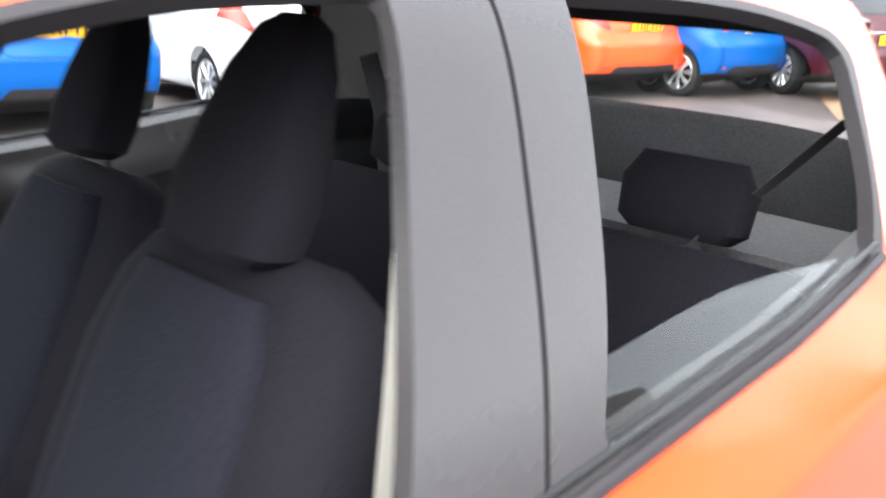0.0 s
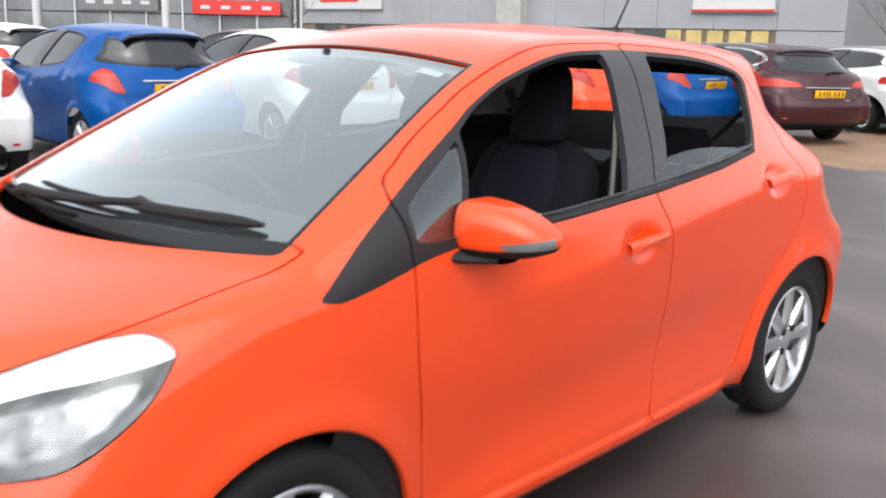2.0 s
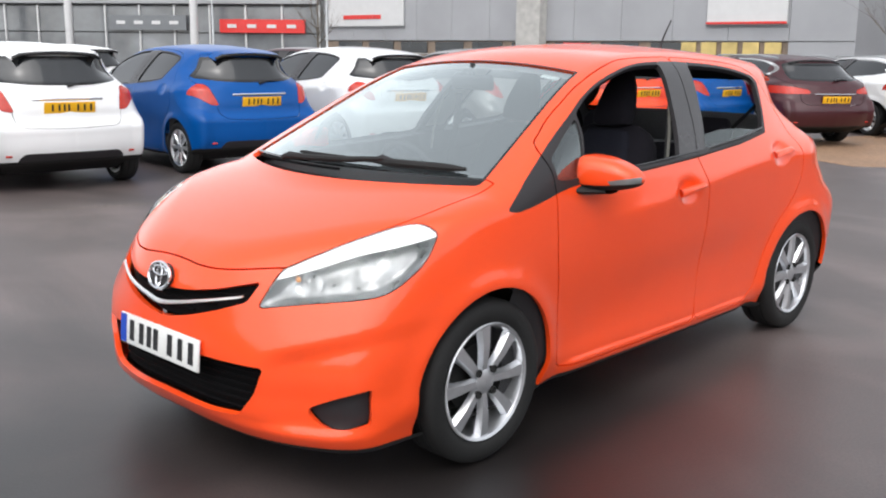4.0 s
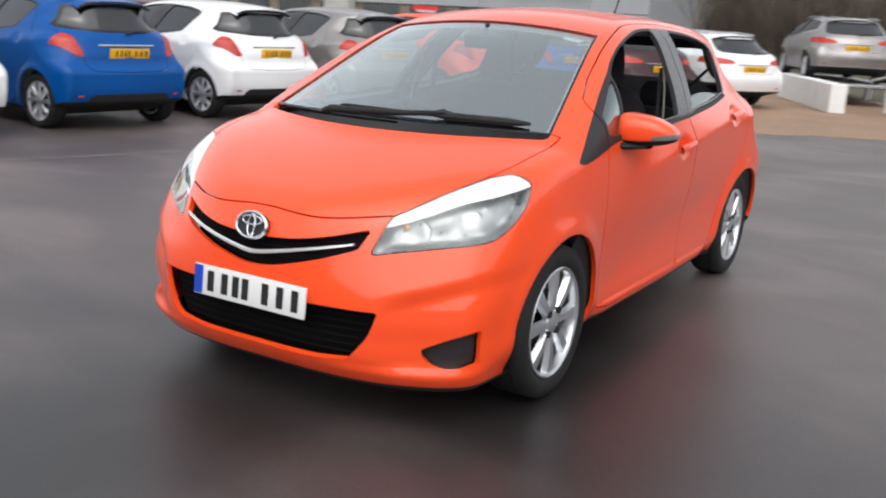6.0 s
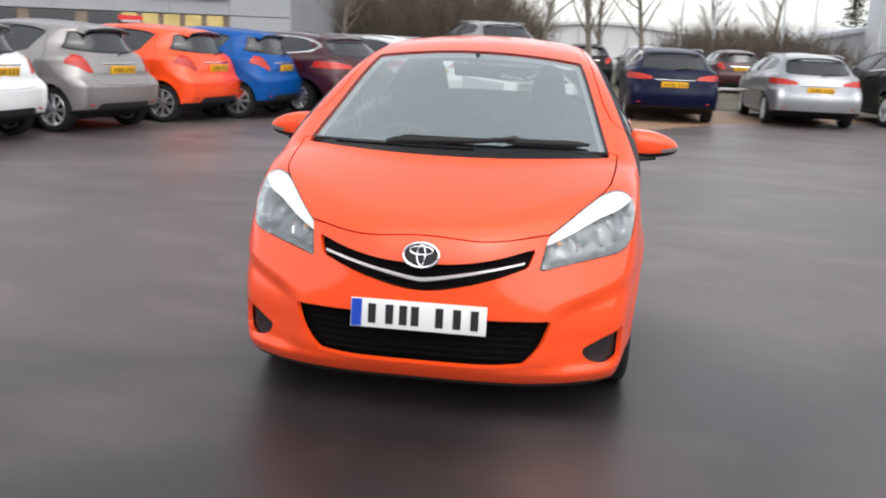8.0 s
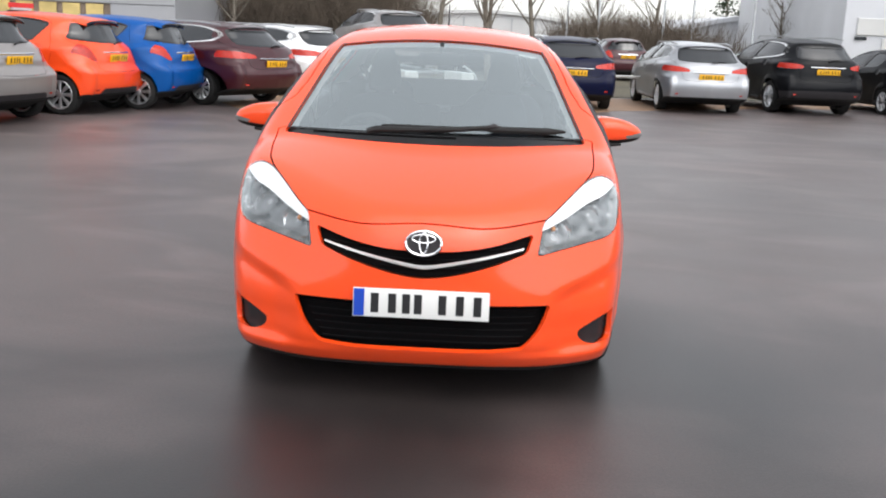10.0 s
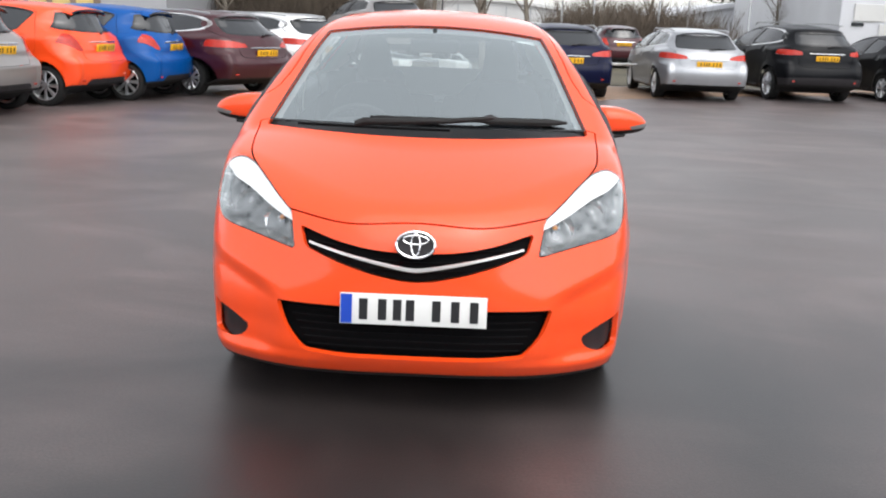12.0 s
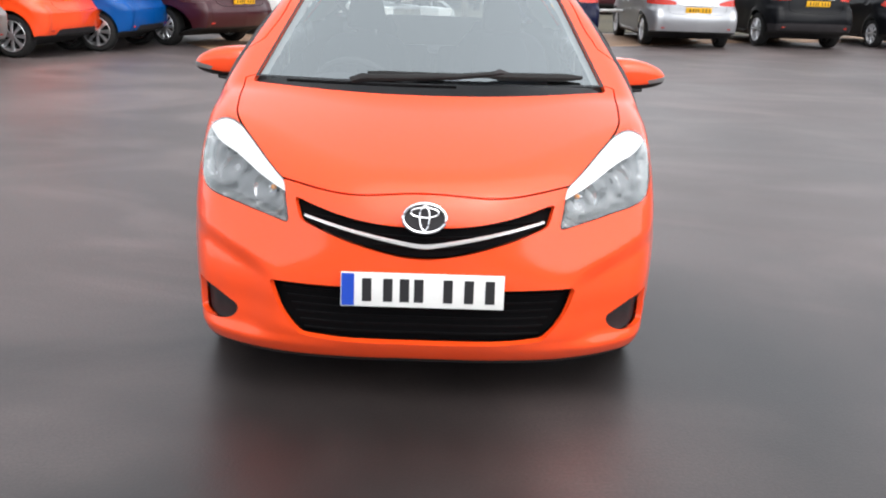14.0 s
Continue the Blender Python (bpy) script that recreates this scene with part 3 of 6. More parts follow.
PANELS = [  # name, which, mirrored pair, material, edge depth, label
    ("roof_panel", "+roof -hatch*", False, "P", 0.012, ""),
    ("bonnet", "+hood* -cowl -lamp* -grille", False, "P", 0.02, ""),
    ("front_bumper", "+bumper -hood* -lamp* -grille -intake -fog -under", False, "P", 0.02, ""),
    ("tailgate", "+hatch* -rear_glass -tail_lamp*", False, "P", 0.02, ""),
    ("windscreen", "+pane", False, "S", 0.0, "clear windscreen glass"),
    ("windscreen_border", "+screen -pane", False, "K", 0.0, "black windscreen border"),
    ("scuttle_panel", "+cowl -screen -hood", False, "F", 0.01, "black plastic scuttle below the windscreen"),
    ("rear_window", "+rear_pane", False, "D", 0.0, "tailgate glass"),
    ("rear_window_border", "+rear_glass -rear_pane", False, "K", 0.0, "black tailgate glass border"),
    ("rear_bumper_insert", "+rear_black -under -arch", False, "T", 0.01, "black plastic bumper insert"),
    ("underbody", "+under", False, "U", 0.0, "dark underbody"),
    ("front_wing", "-bumper -door_front* -hood* -lamp* -cowl -screen -arch -fender_trim -under -dlo -roof -door_rear -hatch -rear_glass y<1.30", True, "P", 0.02, ""),
    ("rear_quarter", "-door_rear* -door_front* -arch -under -dlo -roof -hatch* -tail_lamp* -rear_black -screen -rear_glass y>1.30", True, "P", 0.02, ""),
    ("front_door", "+door_front* -dlo -under -fender_trim -screen -cowl", True, "P", 0.02, ""),
    ("rear_door", "+door_rear* -dlo -arch -under", True, "P", 0.02, ""),
    ("front_window_trim", "+dlo +door_front* -open_front -quarter s<1.214", True, "T", 0.022, "black window surround"),
    ("front_pillar_film", "+dlo +door_front* -open_front -quarter s>1.214", True, "F", 0.022, "satin dark grey pillar film"),
    ("rear_pillar_film", "+dlo -door_front* -open_rear y>1.30 s<1.480", True, "F", 0.022, "satin dark grey pillar film"),
    ("rear_window_trim", "+dlo -door_front* -open_rear y>1.30 s>1.480", True, "W", 0.022, "black window surround"),
    ("corner_trim", "+fender_trim -door_front*", True, "T", 0.012, "black plastic corner trim"),
    ("quarter_glass", "+quarter", True, "Q", 0.0, "fixed quarter light"),
    ("headlamp_lens", "+lamp", True, "L", 0.0, "clear headlamp cover"),
    ("tail_lamp", "+tail_lamp", True, "R", 0.012, "red tail lamp lens"),
]


def hatch_skin(s, h):
    form = lambda x, y, z: body_form(s, x, y, z)
    v, f = mesh_form(form, (-0.9535, -0.95, 0.10), (0.95, s["base"] + 0.72, 1.60), h)
    v = settle(lambda p: body_slope(s, p), form, v)
    return v, f


def hatch_panels(s, skin, car, paint_mat, fine=True, lowered=True):
    look_up = {"P": paint_mat, "G": GLASS, "D": GLASS if fine else DARKGLASS, "T": TRIM, "W": SATIN if s["lines"].get("dlo") else TRIM, "U": UNDER, "S": SCREEN, "Q": QGLASS, "F": PILLAR, "K": FRIT, "L": LAMPGLASS, "R": LENSR}
    made = {}
    for name, which, pair, m_key, depth, label in PANELS:
        base = cut(s, skin, " ".join(w for w in which.split() if w[0] not in "ys"))
        for w in which.split():
            if w[0] in "ys" and len(base[1]):
                # s: measured along the slant of the middle pillar
                lean = 0.5 * (base[0][:, 2] - 1.02) if w[0] == "s" else 0.0
                base = clip(base, (base[0][:, 1] - lean - float(w[2:])) * (1 if w[1] == "<" else -1))
        for sgn in ((1, -1) if pair else (0,)):
            m = clip(base, -sgn * base[0][:, 0]) if sgn else base
            if len(m[1]) == 0:
                continue
            lift = -0.006 if m_key in "GDSQ" else (0.002 if m_key in "LR" else 0.0)
            ob = part(name, panel_mesh(name, s, m, look_up[m_key], depth if fine else min(depth, 0.012), lift), None, car, label)
            if m_key in "GDSQ":
                ob.visible_shadow = False
            made[name, sgn] = ob
    # side glass: wound down on one side where asked, up elsewhere
    for sgn in (1, -1):
        down = lowered and sgn == 1
        for name, rule in (("front_window", None if down else "+open_front"), ("rear_side_window", "+sliver" if down else "+open_rear")):
            if rule is None:
                continue
            m = cut(s, skin, rule)
            m = clip(m, -sgn * m[0][:, 0])
            ob = part(name, panel_mesh(name, s, m, GLASS if fine and (sgn == 1 or name == "front_window") else (GLASS if fine else DARKGLASS), 0.004, -0.012), None, car, "side glass wound down to a sliver" if down else "side glass")
            ob.visible_shadow = False
            made[name, sgn] = ob
    return made


def wheel(car, at, sgn, radius=0.303, width=0.185, rim_r=0.215, spokes=8, fine=True):
    """An alloy wheel: tyre, rim with spokes, cap and nuts. sgn: the side on which its face lies."""
    hub = new("wheel", None)
    hub.parent, hub.location = car, at
    w, n = width / 2, 48 if fine else 24
    bm = bmesh.new()
    lathe(bm, [(-w * 0.82, rim_r), (-w * 0.98, rim_r + 0.02), (-w, rim_r + 0.055), (-w * 0.90, radius - 0.012), (-w * 0.72, radius - 0.001), (-w * 0.40, radius), (-w * 0.38, radius - 0.006), (-w * 0.33, radius - 0.006), (-w * 0.31, radius),
               (w * 0.31, radius), (w * 0.33, radius - 0.006), (w * 0.38, radius - 0.006), (w * 0.40, radius), (w * 0.72, radius - 0.001), (w * 0.90, radius - 0.012), (w, rim_r + 0.055), (w * 0.98, rim_r + 0.02), (w * 0.82, rim_r)], n)
    part("tyre", bm, RUBBER, hub, "black rubber tyre")
    f = sgn * w
    bm = bmesh.new()
    lathe(bm, [(f * 0.90, rim_r + 0.004), (f * 0.94, rim_r), (f * 0.88, rim_r - 0.010), (f * 0.70, rim_r - 0.016), (-f * 0.85, rim_r - 0.024), (-f * 0.9, rim_r + 0.002)], n)
    for k in range(spokes):
        a = 2 * math.pi * k / spokes
        rows = []
        for r, half, dep in ((0.022, 0.018, 0.74), (0.070, 0.0205, 0.82), (0.13, 0.0255, 0.86), (rim_r - 0.010, 0.0350, 0.82)):
            row = []
            for t_, d_ in ((-1, -0.022), (-0.62, 0.0), (0.62, 0.0), (1, -0.022)):
                row.append(Matrix.Rotation(a, 4, "X") @ Vector((f * dep + sgn * d_, r, half * t_)))
            rows.append(row)
        ribbon(bm, rows)
    bmesh.ops.recalc_face_normals(bm, faces=bm.faces)
    rim = part("rim", bm, ALLOY, hub, "silver multi-spoke alloy rim")
    bm = bmesh.new()
    lathe(bm, [(-f * 0.5, 0.001), (-f * 0.5, rim_r - 0.03)], n)
    lathe(bm, [(f * 0.1, 0.125), (f * 0.15, 0.125), (f * 0.15, 0.05)], n)
    part("brake_disc", bm, UNDER, hub, "dark brake disc")
    bm = bmesh.new()
    lathe(bm, [(f * 0.70, 0.046), (f * 0.80, 0.044), (f * 0.86, 0.030), (f * 0.88, 0.012), (f * 0.88, 0.0005)], 24)
    part("hub_cap", bm, ALLOY, hub, "silver hub cap")
    if fine:
        for k in range(4):
            a = 2 * math.pi * (k + 0.5) / 4
            bm = bmesh.new()
            lathe(bm, [(f * 0.70, 0.015), (f * 0.885, 0.0145), (f * 0.885, 0.0125), (f * 0.84, 0.011), (f * 0.84, 0.0004)], 12, at=(0, 0.056 * math.cos(a), 0.057 * math.sin(a)))
            part("wheel_nut", bm, UNDER, hub, "dark wheel nut")
    return hub


def number_plate(car, at, turn, face, fine=True):
    """A plate with its characters as plain bars."""
    plate = new("number_plate", None)
    plate.parent = car
    plate.matrix_basis = pose(*at, *turn)
    bm = bmesh.new()
    box(bm, (0.520, 0.008, 0.111), bevel=0.002)
    part("plate_backing", bm, face, plate)
    y0 = -0.0052
    if fine:
        bm = bmesh.new()
        box(bm, (0.040, 0.002, 0.104), (-0.237, y0, 0))
        part("blue_band", bm, PLATEB, plate, "blue band at the plate's end")
    for k, cx in enumerate((-0.175, -0.113, -0.072 + 0.008, -0.022, 0.064, 0.126, 0.188)):
        bm = bmesh.new()
        box(bm, (0.030 if fine else 0.020, 0.002, 0.075 if fine else 0.066), (cx * 1.08 + 0.012, y0, 0))
        part("character_bar", bm, PLATEK, plate)
    return plate


def mirror_housing(car, sgn, paint_mat):
    """A door mirror: painted shell, black foot, glass and a clear side lamp."""
    door_mirror = new("door_mirror", None)
    door_mirror.parent = car
    door_mirror.matrix_basis = pose(sgn * 0.80, 0.575, 1.000)
    def shell(u, y, z):
        """Below zero inside: a blunt root, a domed top that falls to the tip, a flat foot."""
        u = u * 0.93
        top = knots(u, [(-0.02, 0.080), (0.03, 0.082), (0.07, 0.080), (0.11, 0.074), (0.15, 0.062), (0.19, 0.042), (0.215, 0.024), (0.24, -0.002)])
        low = knots(u, [(-0.02, -0.052), (0.10, -0.048), (0.18, -0.036), (0.24, -0.012)])
        depth = knots(z, [(-0.06, 0.076), (-0.01, 0.086), (0.030, 0.087), (0.065, 0.078), (0.09, 0.062)])
        sweep = 0.062 * np.clip(u / 0.23, 0, 1.2) ** 2
        f = smax(z - top, low - z, 0.022)
        f = smax(smax(f, 0.004 - u, 0.020), u - 0.226, 0.034)
        f = smax(f, sweep - depth - y, 0.045)
        return smax(f, y - 0.052 - 0.25 * sweep, 0.02)
    v, f = mesh_form(shell, (-0.02, -0.12, -0.08), (0.28, 0.10, 0.12), 0.0075)
    for _ in range(4):
        g = np.stack([shell(*(v + d).T) - shell(*(v - d).T) for d in np.eye(3) * 0.002], 1) / 0.004
        v = v - g * (shell(*v.T) / np.maximum((g * g).sum(1), 0.2))[:, None]
    piece = lambda name, m, material, label="": part(name, mesh_of(name, m[0] * np.array([sgn, 1, 1]), m[1] if sgn == 1 else [q[::-1] for q in m[1]], material), None, door_mirror, label)
    def keep(m, *vals):
        """Clips by fields that are functions of the points."""
        for fn in vals:
            m = clip(m, fn(m[0]))
        return m
    below = lambda q: q[:, 2] + 0.026 - 0.10 * np.maximum(q[:, 0] - 0.10, 0)
    inlens = lambda q: np.maximum(np.maximum(0.158 - q[:, 0] - 0.9 * (q[:, 2] + 0.02), q[:, 2] + 0.006 - 0.20 * (q[:, 0] - 0.146)), q[:, 1] - 0.03)
    piece("mirror_shell", keep((v, f), lambda q: -below(q), lambda q: -inlens(q)), paint_mat)
    piece("mirror_base", keep((v, f), below), RUBBER, "black lower mirror casing")
    piece("side_repeater", keep((v, f), lambda q: -below(q), inlens), LENSG, "grey clear side indicator lens")
    bm = bmesh.new()
    rows = []
    for xx, yc, half, zc, zh in ((-0.030, -0.085, 0.075, -0.036, 0.034), (0.015, -0.065, 0.066, -0.047, 0.022), (0.06, -0.035, 0.060, -0.052, 0.014), (0.13, -0.005, 0.045, -0.050, 0.010)):
        rows.append([(sgn * xx, yc + half * math.cos(a), zc + zh * math.sin(a)) for a in (2 * math.pi * k / 16 for k in range(17))])
    ribbon(bm, rows)
    bmesh.ops.remove_doubles(bm, verts=bm.verts, dist=0.0004)
    part("mirror_foot", bm, RUBBER, door_mirror, "black mirror foot")
    bm = bmesh.new()
    box(bm, (0.120, 0.006, 0.078), (sgn * 0.100, 0.058, 0.016), (0, 0, sgn * 10), 0.003)
    part("mirror_glass", bm, MIRROR, door_mirror, "silvered mirror glass")
    return door_mirror


def door_handle(car, s, y, z, sgn, paint_mat):
    """A painted pull handle over its dished recess."""
    at = lambda yy, zz, lift: (sgn * (surface_x(s, yy, zz) + lift), yy, zz)
    handle = new("door_handle", None)
    handle.parent = car
    bm = bmesh.new()
    rows = []
    for t in (i / 12 for i in range(13)):
        yy, zc = y - 0.100 + 0.20 * t, z - 0.006 + 0.018 * t
        out, hh = 0.004 + 0.034 * math.sin(math.pi * (0.06 + 0.88 * t)) ** 0.55, 0.0175 - 0.005 * t
        rows.append([at(yy, zc + dz * hh, out + dx) for dz, dx in ((-1, -0.010), (-0.8, 0.002), (0, 0.006), (0.8, 0.002), (1, -0.010), (0, -0.014), (-1, -0.010))])
    ribbon(bm, rows)
    bmesh.ops.recalc_face_normals(bm, faces=bm.faces)
    part("grip", bm, paint_mat, handle)
    return handle


def skin_at(s, line, near, far):
    """The outermost place on the body's skin along a line: line(v) gives the points x, y, z for places v."""
    for _ in range(3):
        v = np.linspace(near, far, 60)
        inside = np.nonzero(body_form(s, *line(v)) < 0)[0]
        k = min(inside[-1], 58) if len(inside) else 0
        near, far = v[k], v[k + 1]
    return float(near)


def surface_x(s, y, z):
    return skin_at(s, lambda v: (v, np.full_like(v, y), np.full_like(v, z)), 0.2, 1.2)


def surface_y(s, x, z, rear=False):
    return skin_at(s, lambda v: (np.full_like(v, x), v, np.full_like(v, z)), *((1.0, 4.2) if rear else (0.6, -1.5)))


def surface_z(s, x, y):
    return skin_at(s, lambda v: (np.full_like(v, x), np.full_like(v, y), v), 0.5, 2.2)


def front_details(car, s, skin):
    """Grille, badge, lower intake, fog recesses and the insides of the headlamps."""
    # dark recess behind the openings
    for name, key, dep in (("upper_grille", "+grille", 0.035), ("lower_grille", "+intake", 0.05)):
        m = cut(s, skin, key)
        v = m[0] + np.array([0, dep, 0])
        ob = part(name, mesh_of(name, v, m[1], GRILLEK), None, car, "black plastic grille")
        zs = [0.58, 0.612, 0.645] if name == "upper_grille" else [0.285, 0.312, 0.339, 0.366, 0.393, 0.420]
        for zz in zs:
            half = {"upper_grille": 0.10 + (zz - 0.56) * 3.2, "lower_grille": 0.385 + (zz - 0.28) * 0.52}[name]
            bm = bmesh.new()
            tube(bm, [(x_, surface_y(s, x_, zz) + dep * 0.85, zz + (0.05 * abs(x_) if name == "upper_grille" else 0)) for x_ in np.linspace(-half, half, 15)], 0.0042, 6)
            part("grille_bar", bm, GRILLEK, ob)
    bm = bmesh.new()
    rows = []
    for x_ in np.linspace(-0.385, 0.385, 33):
        zc = 0.594 + 0.205 * (math.sqrt(x_ * x_ + 0.0016) - 0.04)
        th = 0.0066 * (1.25 - abs(x_) * 1.6)
        rows.append([(x_, surface_y(s, x_, zc + q) - 0.004 - e_, zc + q) for q, e_ in ((-th, 0), (-th * 0.5, 0.007), (th * 0.5, 0.007), (th, 0))])
    ribbon(bm, rows, 0.004)
    bmesh.ops.recalc_face_normals(bm, faces=bm.faces)
    part("chrome_strip", bm, SATIN, car, "bright chrome grille strip")
    # round emblem as plain rings
    emblem = new("badge", None)
    emblem.parent = car
    emblem.matrix_basis = pose(0, -0.808, 0.686, -14, 0, 0) @ Matrix.Scale(0.95, 4)
    ell = lambda a, b, n=36, ox=0.0, oz=0.0, y_=0.0: [(ox + a * math.cos(2 * math.pi * k / n), y_, oz + b * math.sin(2 * math.pi * k / n)) for k in range(n)]
    bm = bmesh.new()
    back = [bm.verts.new(p) for p in ell(0.071, 0.048, y_=0.004)]
    bm.faces.new(back)
    res = bmesh.ops.extrude_face_region(bm, geom=list(bm.faces))
    bmesh.ops.translate(bm, vec=(0, 0.03, 0), verts=[q for q in res["geom"] if isinstance(q, bmesh.types.BMVert)])
    bmesh.ops.recalc_face_normals(bm, faces=bm.faces)
    part("badge_back", bm, TRIM, emblem, "black badge ground")
    for a, b, oz, r in ((0.071, 0.048, 0, 0.0062), (0.046, 0.0165, 0.018, 0.0044), (0.0165, 0.040, 0.0, 0.0044)):
        bm = bmesh.new()
        tube(bm, ell(a, b, oz=oz), r, 8, closed=True)
        part("badge_ring", bm, CHROME, emblem, "chrome ring")
    # fog lamp recesses
    for sgn in (1, -1):
        m = cut(s, skin, "+fog")
        m = clip(m, -sgn * m[0][:, 0])
        nr = body_slope(s, m[0])
        part("fog_recess", mesh_of("fog_recess", m[0] - nr * 0.03, m[1], TRIM), None, car, "black plastic fog lamp blank")
        # headlamp
        m = cut(s, skin, "+lamp")
        m = clip(m, -sgn * m[0][:, 0])
        nr = body_slope(s, m[0])
        deep = 0.034 * np.clip(-body_field(s, m[0], "lamp") / 0.03, 0, 1)[:, None]
        lamp = part("headlamp", mesh_of("headlamp", m[0] - nr * (0.004 + deep), m[1], LAMPCASE), None, car, "clear headlamp with chrome reflectors")
        for cx, deep_, cz, r, mt in ((0.515, 0.045, 0.708, 0.050, REFLECT), (0.635, 0.070, 0.735, 0.058, REFLECT)):
            cy = surface_y(s, cx, cz) + deep_
            bm = bmesh.new()
            lathe(bm, [(0.0, 0.010), (0.012, r * 0.45), (0.028, r * 0.8), (0.045, r)], 28, "y")
            bmesh.ops.transform(bm, matrix=pose(sgn * cx, cy + 0.05, cz, -8, 0, sgn * 30) @ Matrix.Rotation(math.pi, 4, "Z"), verts=bm.verts)
            bmesh.ops.recalc_face_normals(bm, faces=bm.faces)
            part("reflector", bm, mt, lamp, "chrome reflector bowl")
            bm = bmesh.new()
            bmesh.ops.create_uvsphere(bm, u_segments=14, v_segments=10, radius=r * 0.36)
            bmesh.ops.translate(bm, vec=(sgn * cx, cy + 0.03, cz), verts=bm.verts)
            part("bulb", bm, LENSW, lamp, "frosted bulb shield")
        bm = bmesh.new()
        bmesh.ops.create_uvsphere(bm, u_segments=12, v_segments=8, radius=0.010)
        bmesh.ops.translate(bm, vec=(sgn * 0.505, surface_y(s, 0.505, 0.722) + 0.034, 0.722), verts=bm.verts)
        part("indicator_bulb", bm, LENSA, lamp, "amber indicator bulb")
        # lid band just under the lens; its white also stands for reflected sky
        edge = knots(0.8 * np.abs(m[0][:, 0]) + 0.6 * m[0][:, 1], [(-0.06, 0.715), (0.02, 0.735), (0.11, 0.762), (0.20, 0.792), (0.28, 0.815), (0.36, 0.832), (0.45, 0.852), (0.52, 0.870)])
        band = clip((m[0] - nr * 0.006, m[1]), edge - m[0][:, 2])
        part("upper_reflector", mesh_of("upper_reflector", *band, LAMPTOP), None, lamp, "bright upper reflector band with the sky's reflection painted white")


def wipers(car, s):
    """One broad wiper: a long blade and a thick arm from its pivot."""
    arm = new("wiper", None)
    arm.parent = car
    def on_glass(xx, up, lift):
        yy = -0.058 + 0.36 * xx * xx + up
        return (xx, yy, surface_z(s, xx, yy) + lift)
    bm = bmesh.new()
    tube(bm, [on_glass(xx, 0.040, 0.012) for xx in np.linspace(-0.24, 0.60, 19)], [0.004] + [0.008] * 10 + [0.016] * 6 + [0.013, 0.006], 8)
    part("blade", bm, RUBBER, arm, "black rubber wiper blade")
    bm = bmesh.new()
    tube(bm, [on_glass(-0.30, -0.016, 0.010), on_glass(-0.26, -0.006, 0.018), on_glass(-0.10, 0.000, 0.020), on_glass(0.10, 0.010, 0.024), on_glass(0.25, 0.034, 0.026)], [0.015, 0.017, 0.014, 0.012, 0.009], 8)
    part("wiper_arm", bm, RUBBER, arm, "black wiper arm")
    bm = bmesh.new()
    tube(bm, [on_glass(0.225, 0.036, 0.020), on_glass(0.265, 0.038, 0.028), on_glass(0.305, 0.040, 0.020)], [0.008, 0.014, 0.008], 8)
    part("blade_clip", bm, TRIM, arm)
    bm = bmesh.new()
    ribbon(bm, [[(xx, yy, surface_z(s, xx, yy) - 0.011) for yy in (0.775, 0.79, 0.805)] for xx in np.linspace(0.405, 0.490, 6)])
    part("windscreen_label", bm, PLATEW, car, "small pale label inside the windscreen")
    bm = bmesh.new()
    tube(bm, [on_glass(xx, -0.020, 0.003) for xx in np.linspace(-0.55, 0.10, 9)], 0.006, 6)
    part("scuttle_rib", bm, GRILLEK, car, "black scuttle rib")


def rear_details(car, s, paint_mat):
    number_plate(car, (0, surface_y(s, 0, 0.852, True) + 0.008, 0.852), (8, 0, 180), PLATEY, False)
    bm = bmesh.new()
    tube(bm, [(x_, surface_y(s, x_, s["strip"], True) + 0.004, s["strip"]) for x_ in np.linspace(-0.36, 0.36, 11)], 0.013, 6)
    part("tailgate_strip", bm, CHROME, car, "bright strip above the plate")
    bm = bmesh.new()
    ribbon(bm, [[(x_, 2.64 + (s["lip"] - 0.22 * x_ * x_) * k, surface_z(s, x_, 2.64) + 0.004 - 0.035 * k) for k in (0, 0.35, 0.7, 1)] for x_ in np.linspace(-0.47, 0.47, 13)], 0.018)
    bmesh.ops.recalc_face_normals(bm, faces=bm.faces)
    part("roof_spoiler", bm, paint_mat, car)
    bm = bmesh.new()
    tube(bm, [(x_, 2.64 + 0.94 * (s["lip"] - 0.22 * x_ * x_), surface_z(s, x_, 2.64) - 0.052) for x_ in np.linspace(-0.45, 0.45, 13)], 0.019, 6)
    part("spoiler_lip", bm, FRIT, car, "black lip under the spoiler")
    bm = bmesh.new()
    tube(bm, [(-0.02, surface_y(s, 0, 1.06, True) + 0.02, 1.06), (-0.16, surface_y(s, 0.16, 1.09, True) + 0.02, 1.09), (-0.32, surface_y(s, 0.32, 1.08, True) + 0.015, 1.08)], [0.014, 0.009, 0.006], 6)
    part("rear_wiper", bm, TRIM, car, "black rear wiper")
    for sg in (1, -1):
        bm = bmesh.new()
        tube(bm, [(sg * 0.66, surface_y(s, 0.66, 0.385, True) - 0.004, 0.385), (sg * 0.60, surface_y(s, 0.60, 0.385, True), 0.385)], 0.012, 6)
        part("rear_reflector", bm, LENSR, car, "red reflector")


